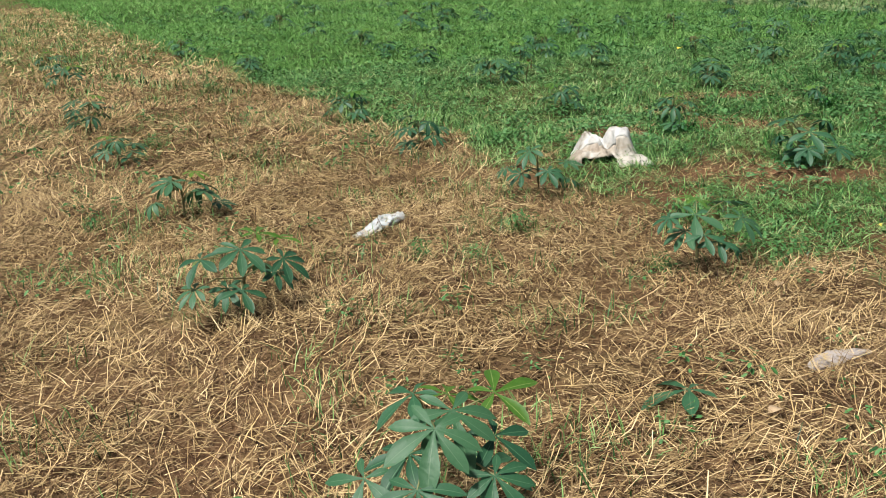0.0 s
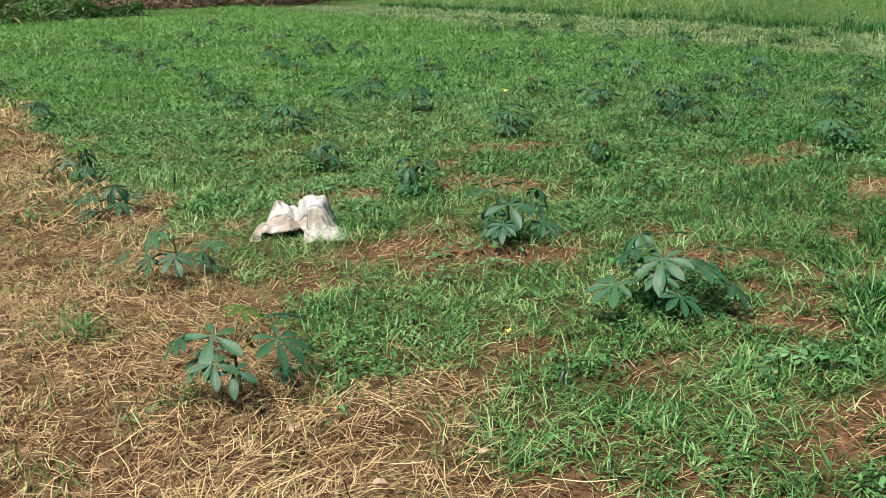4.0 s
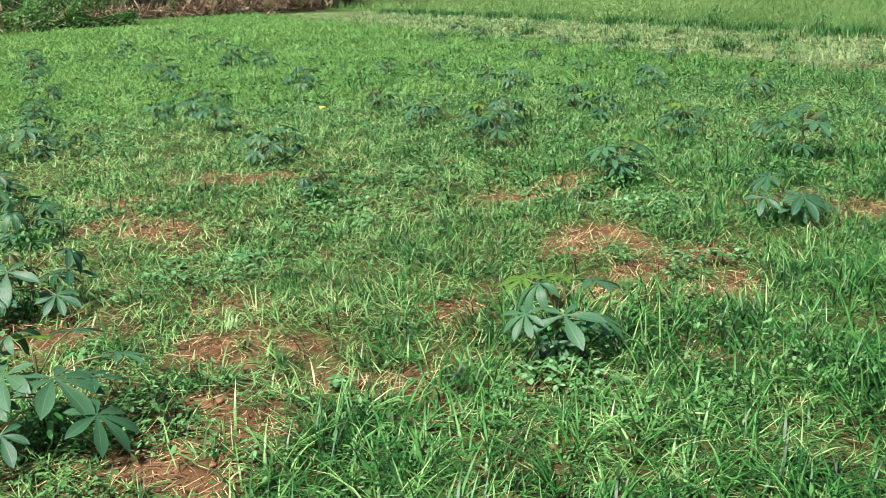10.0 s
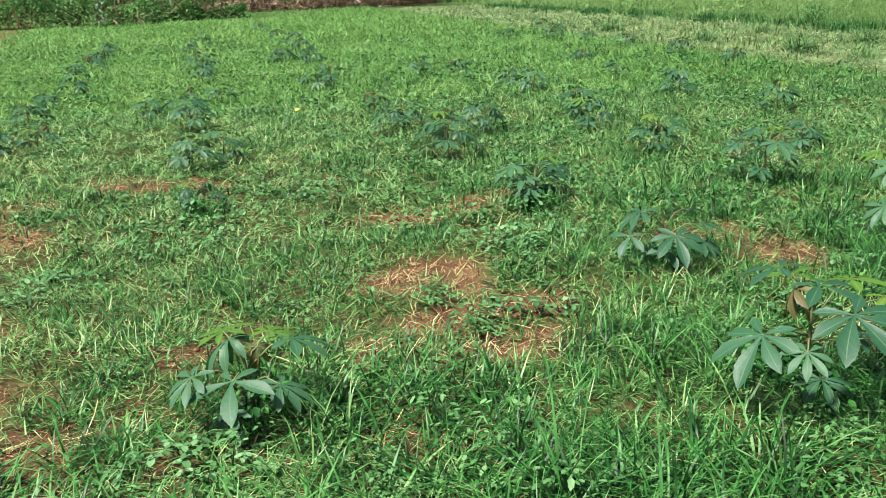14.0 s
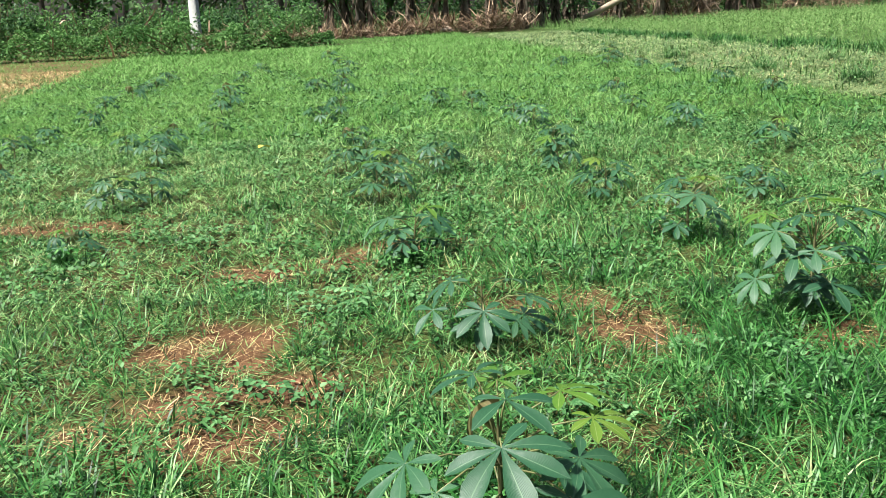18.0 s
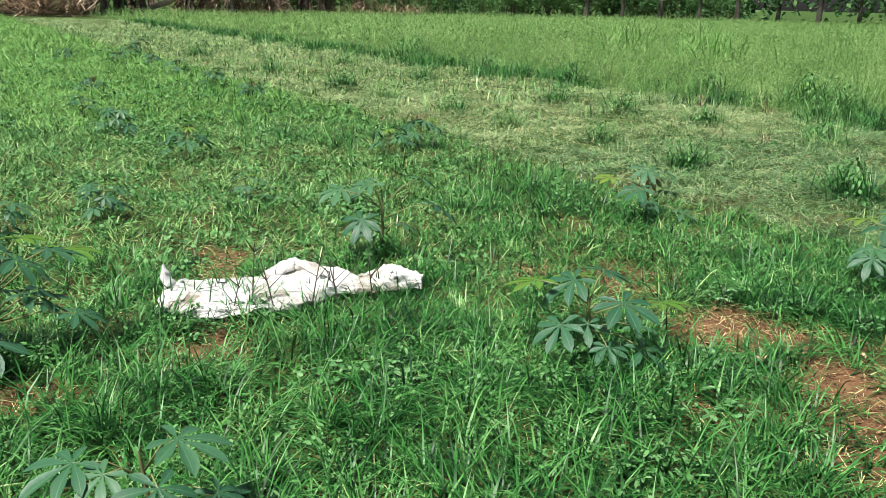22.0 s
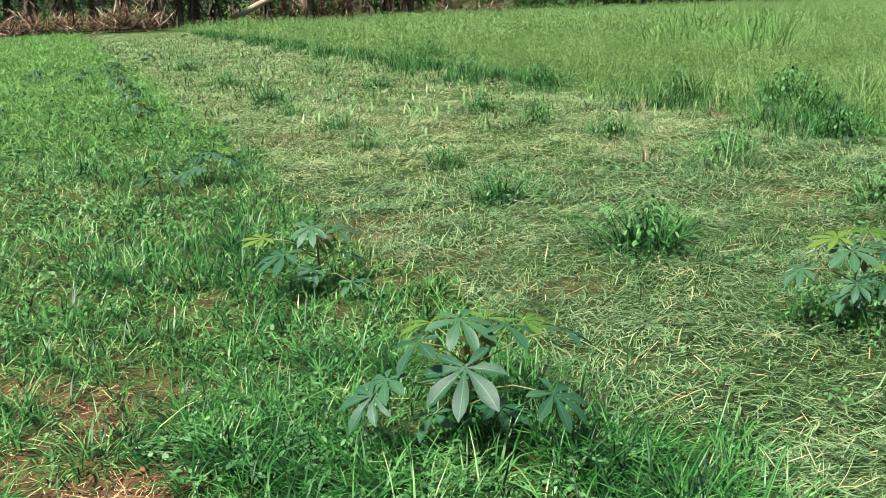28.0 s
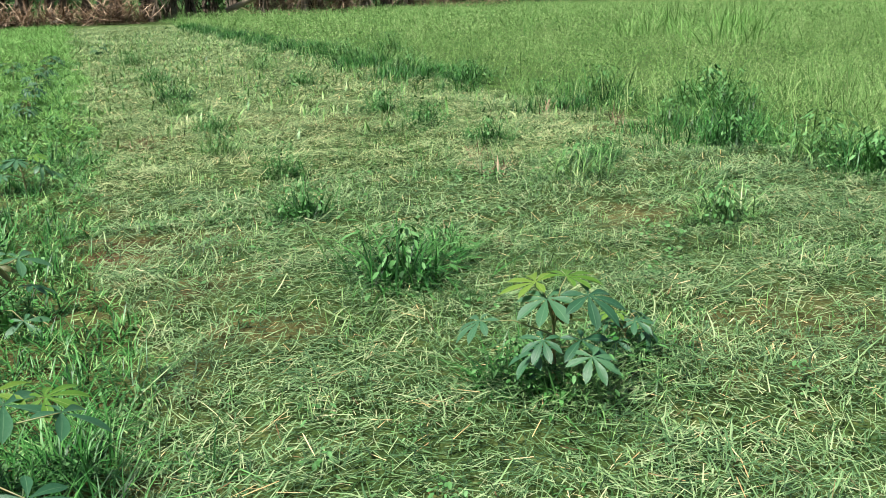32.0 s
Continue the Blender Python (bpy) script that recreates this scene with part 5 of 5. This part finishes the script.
film = lying_sack("plastic_scrap", [(3.27, 1.25, .01), (3.36, 1.28, .015), (3.45, 1.29, .015), (3.55, 1.30, .01)], [.015, .035, .03, .015], [.010, .017, .017, .008], 15, PALE_LITTER, 30, 18, 0.006, 0.5)
tagged(new("plastic_scrap", film), "pale dirty plastic scrap half under straw", "litter")


def weed_stalk(x, y, high, seed):
    """A dry, forked seed stalk."""
    r = random.Random(seed)
    root = tagged(new("weed_stalk"), "dark dry forked weed stalk beside the sack", "weed stalk", "dry weed stalks")
    root.location = (x, y, float(height(x, y)))
    lx, ly = r.uniform(-.08, .08), r.uniform(-.05, .03)
    v, q = tube([(0, 0, -.01), (lx * .5, ly * .5, high * .55), (lx, ly, high)], [.0035, .003, .0015], 5)
    part("stem", mesh_from("stalk_stem", v, q, BARK), root)
    for i in range(4):
        f = r.uniform(.45, .9)
        a = r.uniform(0, 6.283)
        p = (lx * f, ly * f, high * f)
        e = (p[0] + .09 * math.cos(a), p[1] + .04 * math.sin(a), p[2] + r.uniform(.03, .09))
        v, q = tube([p, e], [.0025, .001], 4)
        part("branch", mesh_from("stalk_branch", v, q, BARK), root)


for n, (x, y) in enumerate(((11.32, 4.26), (11.5, 4.2), (11.66, 4.22), (11.8, 4.24), (11.95, 4.2), (11.42, 4.3), (11.74, 4.28))):
    weed_stalk(x, y, 0.2 + 0.05 * (n % 3), n)


def flat_leaf(name, x, y, size, turn, mat, label, category, lift=0.02):
    """A dry curled leaf or husk."""
    V, Q = [], []
    lev = 8
    for k in range(lev):
        s = k / (lev - 1)
        w = size * 0.3 * math.sin(math.pi * (0.06 + 0.9 * s)) ** 0.8
        for side in (-1, -0.5, 0, 0.5, 1):
            V.append((size * (s - 0.5), w * side, 0.012 + 0.25 * w * side * side + 0.10 * size * math.sin(s * 4 + side)))
        if k:
            o = (k - 1) * 5
            Q += [(o + j, o + j + 1, o + 6 + j, o + 5 + j) for j in range(4)]
    ob = tagged(new(name, mesh_from(name, V, Q, mat)), label, category)
    ob.matrix_basis = pose(x, y, float(height(x, y)) + lift, 0, 0, turn)
    return ob


for x, y, s, turn in ((3.64, 1.91, .06, 20), (2.98, 1.02, .06, 5), (3.80, 1.46, .05, -35), (4.15, 1.55, .045, 10), (13.14, 3.02, .07, 40), (12.82, 3.0, .055, 5), (13.5, 2.85, .05, 70)):
    flat_leaf("dry_leaf", x, y, s, turn, DRY_LEAF, "curled dry tan leaf lying on the straw and soil", "dry leaf")
flat_leaf("yellow_leaf", 7.24, 8.78, 0.11, 30, YELLOW_LEAF, "bright yellow fallen leaf on the grass", "yellow leaf", 0.16)
flat_leaf("yellow_leaf", 4.6, 2.45, 0.04, 60, YELLOW_LEAF, "small yellow fallen leaf among weeds", "yellow leaf", 0.03)
fallen = tagged(new("fallen_cassava_leaf", LEAVES[3][0]), "plucked green cassava leaf lying on straw", "leaf")
fallen.matrix_basis = pose(2.78, 1.18, 0.07, 8, 4, 175) @ Matrix.Scale(0.19, 4)


def clod(name, x, y, size, mat, label, category, seed):
    bm = bmesh.new()
    bmesh.ops.create_icosphere(bm, subdivisions=2, radius=size)
    for v in bm.verts:
        v.co *= 1 + 0.35 * noise.noise(v.co * (1.6 / size) + Vector((seed, 0, 0)))
        v.co.z *= 0.6
    me = bpy.data.meshes.new(name)
    bm.to_mesh(me)
    bm.free()
    me.materials.append(mat)
    for p in me.polygons:
        p.use_smooth = True
    ob = tagged(new(name, me), label, category)
    ob.location = (x, y, float(height(x, y)) + size * 0.35)


clod("pale_husk", 9.53, 2.36, 0.045, STONE, "pale clump of rotting husk on the soil", "husk", 3)
clod("pale_husk", 9.61, 2.33, 0.03, STONE, "pale clump of rotting husk on the soil", "husk", 7)
SOIL_CLOD = plain("red_clod", [(0.3, (0.10, 0.042, 0.022)), (0.5, (0.21, 0.092, 0.047)), (0.7, (0.32, 0.16, 0.085))], 20, 0.95, 0.004)
for n in range(46):
    sx, sy, rx, ry = SPOTS[n % len(SPOTS)]
    clod("soil_clod", sx + rr.uniform(-1, 1) * rx, sy + rr.uniform(-1, 1) * ry, rr.uniform(0.008, 0.018), SOIL_CLOD, "small clod of red-brown soil", "clod", n)


# ---- far edge of the field: bananas, brush, dead-leaf heaps, pole, trees ----
def leaf_mass(seed, n, rx, ry, rz, size, lift=0.0, lumps=7):
    """Many small leaves gathered in uneven clumps."""
    g = np.random.RandomState(seed)
    c = np.stack([g.uniform(-0.75, 0.75, lumps) * rx, g.uniform(-0.75, 0.75, lumps) * ry, g.uniform(-0.6, 0.8, lumps) * rz], 1)
    k = g.randint(0, lumps, n)
    d = g.normal(0, 1, (n, 3))
    d /= np.linalg.norm(d, axis=1)[:, None]
    p = c[k] + d * (g.rand(n, 1) ** 0.4) * np.array([rx, ry, rz]) * 0.5
    p[:, 2] = np.maximum(p[:, 2] + lift, 0.03)
    return flecks(p[:, 0], p[:, 1], p[:, 2], g.uniform(0, 6.283, n), size * g.uniform(0.6, 1.4, n), size * 0.55 * g.uniform(0.6, 1.3, n), g.uniform(-0.5, 1.1, n))


def banana(seed):
    r = random.Random(seed)
    g = np.random.RandomState(seed)
    root = tagged(new("banana_plant"), "banana plant with brown stem and hanging dead leaves", "banana plant", "banana plants along the field edge")
    for s in range(3):
        x, y, h = r.uniform(-0.45, 0.45), r.uniform(-0.4, 0.4), r.uniform(2.4, 3.4)
        v, q = tube([(x, y, -0.05), (x + r.uniform(-.1, .1), y, h * 0.5), (x + r.uniform(-.25, .25), y, h)], [0.17, 0.13, 0.09], 9)
        part("pseudostem", mesh_from("pseudostem", v, q, PSEUDO), root)
        n = 11
        v, q = blades(np.full(n, x) + g.normal(0, 0.1, n), np.full(n, y) + g.normal(0, 0.1, n), g.uniform(1.0, 2.6, n), g.uniform(0, 6.283, n), g.uniform(0.7, 1.9, n), g.uniform(0.08, 0.24, n), g.uniform(2.4, 3.0, n), g.uniform(-0.3, 0.35, n), 4, 0.6)
        v[:, 2] = np.maximum(v[:, 2], 0.02)
        part("dead_leaf_skirt", mesh_from("dead_leaves", v, q, SKIRT), root, "dry brown hanging leaves")
        for i in range(8):
            a = i * 0.79 + r.uniform(-.3, .3)
            v, q = blades(np.array([x]), np.array([y]), np.array([h - 0.1 - 0.16 * (i % 4)]), np.array([a]), np.array([r.uniform(1.6, 2.3)]), np.array([0.5]), np.array([0.25]), np.array([r.uniform(1.2, 2.1)]), 8, 0.9)
            part("leaf", mesh_from("banana_leaf", v, q, BANANA), root)
    return root


def brush_pile(name, label, x, y, length, depth, high, n, mat_green, seed, turn=0.0, bare_sticks=1.0):
    g = np.random.RandomState(seed)
    root = tagged(new(name), label, "brush pile")
    root.matrix_basis = pose(x, y, 0, 0, 0, turn)
    m = int(n * bare_sticks)
    px, py = g.uniform(-0.5, 0.5, m) * length, g.normal(0, 0.28, m) * depth
    pz = np.abs(g.normal(0, 0.4, m)) * high * np.exp(-(py / depth) ** 2 * 2)
    v, q = blades(px, py, pz, g.uniform(0, 6.283, m), g.uniform(0.5, 1.6, m), g.uniform(0.03, 0.10, m), g.normal(1.45, 0.3, m), g.normal(0, 0.4, m), 4, 0.5)
    v[:, 2] = np.maximum(v[:, 2], 0.015)
    tagged(part("brushwood", mesh_from("dead_branches", v, q, DEAD), root), kind="stuff")
    if mat_green:
        k = n * 34
        px = g.uniform(-0.5, 0.5, k) * length
        top = high * (0.45 + 0.75 * vnoise(px * 1.3 + x, px * 0, 0.9, seed))
        py = g.normal(0, 0.3, k) * depth
        pz = top * np.exp(-(py / depth) ** 2 * 2.5) * g.rand(k) ** 0.45 + 0.04
        v, q = leaflets(px, py, pz, g.uniform(0, 6.283, k), g.uniform(0.07, 0.17, k), g.uniform(0.05, 0.10, k), g.uniform(-0.4, 0.9, k))
        part("creeper_cover", mesh_from("creeper_leaves", v, q, mat_green), root, "green creeping leaves")
    return root


brush_pile("brush_heap", "long heap of cut branches overgrown with green creepers", -6.8, 41.3, 15, 2.4, 1.45, 560, CREEPER, 21, 4, 0.8)
brush_pile("brush_heap", "low heap of brush with green creepers and bare twigs", 1.9, 45.2, 4.6, 1.8, 0.85, 300, CREEPER, 22, 16)
brush_pile("dead_leaf_heap", "heap of orange-brown dead banana leaves and stalks", 4.7, 55.5, 5.5, 1.5, 0.8, 620, None, 23, 3)
brush_pile("dead_leaf_heap", "heap of brown dead stalks at the field edge", 8.6, 57.4, 4.2, 1.5, 1.3, 760, None, 24)
brush_pile("dead_leaf_heap", "rounded heap of dry brown stalks", 12.9, 56.9, 3.4, 1.6, 1.5, 700, None, 25)
brush_pile("dead_leaf_heap", "large heap of pale dead leaves and stalks", 25.0, 66.3, 7.5, 2.0, 2.6, 1300, None, 26, -8)
brush_pile("dead_leaf_heap", "long low heap of dry stalks", 38.0, 73.6, 9, 2.0, 1.7, 620, None, 27, -14)
pale = tagged(new("banana_log", mesh_from("fallen_stem", *tube([(19.6, 65.6, .45), (20.6, 65.5, .8), (21.6, 65.5, 1.3), (22.6, 65.6, 1.75), (23.4, 65.7, 1.9)], [.14, .2, .22, .2, .12], 9), PALE_HUSK)), "pale cut banana stem leaning on the heap", "banana stem")
white = lying_sack("white_scrap", [(9.55, 57.1, .16), (9.9, 57.05, .2), (10.3, 57.1, .16)], [.12, .2, .12], [.08, .13, .08], 31, SACKING, 20, 14, 0.03)
tagged(new("white_scrap", white), "white sacking scrap caught on the heap", "litter")
pole = tagged(new("concrete_pole"), "weathered grey concrete pole behind the brush", "pole")
v, q = tube([(0, 0, -0.2), (0, 0, 0.35), (0, 0, 0.36), (0.02, 0, 7.5)], [0.36, 0.34, 0.28, 0.2], 16)
part("shaft", mesh_from("shaft", v, q, CONCRETE), pole)
pole.location = (-2.9, 48.0, 0)
v, q = tube([(-8.95, 38.0, 0.0), (-9.1, 38.0, 1.5)], [0.12, 0.1], 8)
tagged(new("white_post", mesh_from("white_post", v, q, CONCRETE)), "short leaning whitish post at the brush", "post")

BK = [banana(70 + i) for i in range(4)]
rb = random.Random(9)
spots = [(2.6, 58.6), (3.9, 59.2), (5.4, 58.8), (7.6, 61.0), (9.6, 60.8), (11.2, 61.4), (12.8, 60.6), (14.6, 60.4), (16.0, 61.2), (17.4, 62.4), (20.5, 70.5)]
spots += [(22.5 + i * 2.5 + rb.uniform(-.6, .6), 71.0 + i * 0.75 + rb.uniform(-.8, .8)) for i in range(7)]
spots += [(4.0 + i * 3.0 + rb.uniform(-.8, .8), 62.5 + i * 0.5 + rb.uniform(-1, 1)) for i in range(9)]
for n, (x, y) in enumerate(spots):
    m = pose(x, y, 0, 0, 0, rb.uniform(0, 360)) @ Matrix.Scale(rb.uniform(0.85, 1.15), 4)
    copy_thing(BK[n % 4], m).matrix_basis = m
for k in BK:
    for o in (*k.children_recursive, k):
        bpy.data.objects.remove(o)


def shrub(seed, mat, label, high):
    root = tagged(new("shrub"), label, "shrub", "shrubs behind the field")
    g = np.random.RandomState(seed)
    v, q = leaf_mass(seed, 1050, 1.6, 1.1, high * 0.5, 0.17, high * 0.5, 16)
    part("foliage", mesh_from("shrub_leaves", v, q, mat), root)
    for i in range(5):
        x, y, a = g.normal(0, .6), g.normal(0, .4), g.uniform(0, 6.28)
        v, q = tube([(x, y, -0.05), (x + .1 * math.cos(a), y + .1 * math.sin(a), high * .5), (x + .35 * math.cos(a), y + .35 * math.sin(a), high)], [.03, .024, .01], 5)
        part("stem", mesh_from("shrub_stem", v, q, STALK), root)
    return root


def tree(seed, high):
    r = random.Random(seed)
    root = tagged(new("tree"), "dark leafy tree standing behind the field", "tree", "trees behind the field")
    v, q = tube([(0, 0, -0.1), (r.uniform(-.2, .2), 0, high * 0.3), (r.uniform(-.4, .4), r.uniform(-.3, .3), high * 0.75)], [0.24, 0.17, 0.06], 9)
    part("trunk", mesh_from("trunk", v, q, BARK), root)
    for i in range(5):
        a, h = i * 1.3 + r.uniform(-.3, .3), high * r.uniform(0.3, 0.55)
        v, q = tube([(0, 0, h), (math.cos(a) * 1.0, math.sin(a) * 1.0, h + 0.9), (math.cos(a) * 2.0, math.sin(a) * 2.0, h + 1.5)], [0.08, 0.05, 0.02], 6)
        part("limb", mesh_from("limb", v, q, BARK), root)
    v, q = leaf_mass(seed, 560, 2.6, 2.6, high * 0.36, 0.5, high * 0.62, 18)
    part("crown", mesh_from("crown", v, q, CANOPY), root)
    return root


SK = [shrub(90, BUSH, "light green leafy shrub thicket", 2.4), shrub(91, CANOPY, "dark green dense shrub", 2.2), shrub(92, BUSH, "yellow-green bushy shrub with bare stems", 1.9)]
for n in range(80):
    if n < 16:
        x, y, k = -24 + n * 1.75, 47.5 + rb.uniform(-1, 2.0), n % 3
    elif n < 34:
        x, y, k = -26 + (n - 16) * 2.6, 64 + rb.uniform(-2, 3), 1
    else:
        x, y, k = 26 + (n - 34) * 1.5 + rb.uniform(-0.5, 0.5), 75 + (n - 34) * 0.33 + rb.uniform(-1.2, 1.8), (1, 0, 1, 2)[n % 4]
    m = pose(x, y, 0, 0, 0, rb.uniform(0, 360)) @ Matrix.Scale(rb.uniform(0.85, 1.25) * (1.35 if n > 33 else 1), 4)
    copy_thing(SK[k], m).matrix_basis = m
TR = [tree(110 + i, 6.5 + i) for i in range(3)]
for n in range(52):
    a = radians(-42 + n * 2.2)
    d = (66 if a < 0.1 else 90) + rb.uniform(0, 10)
    m = pose(12 + math.sin(a) * d, math.cos(a) * d, 0, 0, 0, rb.uniform(0, 360)) @ Matrix.Scale(rb.uniform(0.85, 1.2), 4)
    copy_thing(TR[n % 3], m).matrix_basis = m
for k in SK + TR:
    for o in (*k.children_recursive, k):
        bpy.data.objects.remove(o)

# tall cane-like clumps in the uncut grass
for x, y, s, seed in ((31.7, 25.0, 0.95, 1), (28.0, 20.0, 0.9, 2), (28.4, 25.0, 0.75, 3), (32.2, 30.0, 0.85, 4)):
    g = np.random.RandomState(seed)
    n = 120
    v, q = blades(g.normal(0, .6, n), g.normal(0, .3, n), np.zeros(n), g.uniform(0, 6.283, n), g.uniform(.6, 1.3, n) * s, g.uniform(.02, .045, n), np.abs(g.normal(.3, .25, n)), g.uniform(.4, 1.6, n), 5)
    ob = tagged(new("cane_grass_clump", mesh_from("cane_grass_clump", v, q, HAZY_FAR_GRASS)), "tall clump of broad-bladed cane grass", "grass clump", "cane grass clumps")
    ob.location = (x, y, 0)

# woods beyond
g = np.random.RandomState(77)
n = 32000
a, d = g.uniform(radians(-75), radians(85), n), g.uniform(96, 118, n)
z = 11 * g.rand(n) ** 0.8 * (0.55 + 0.6 * vnoise(a * 40, d * 0, 2.0, 3))
stuff("far_woods", [flecks(12 + np.sin(a) * d, np.cos(a) * d, z, g.uniform(0, 6.283, n), g.uniform(0.35, 0.9, n), g.uniform(0.25, 0.6, n), g.uniform(-0.5, 1.2, n))], CANOPY, "dark green far woods closing the field", "woods")
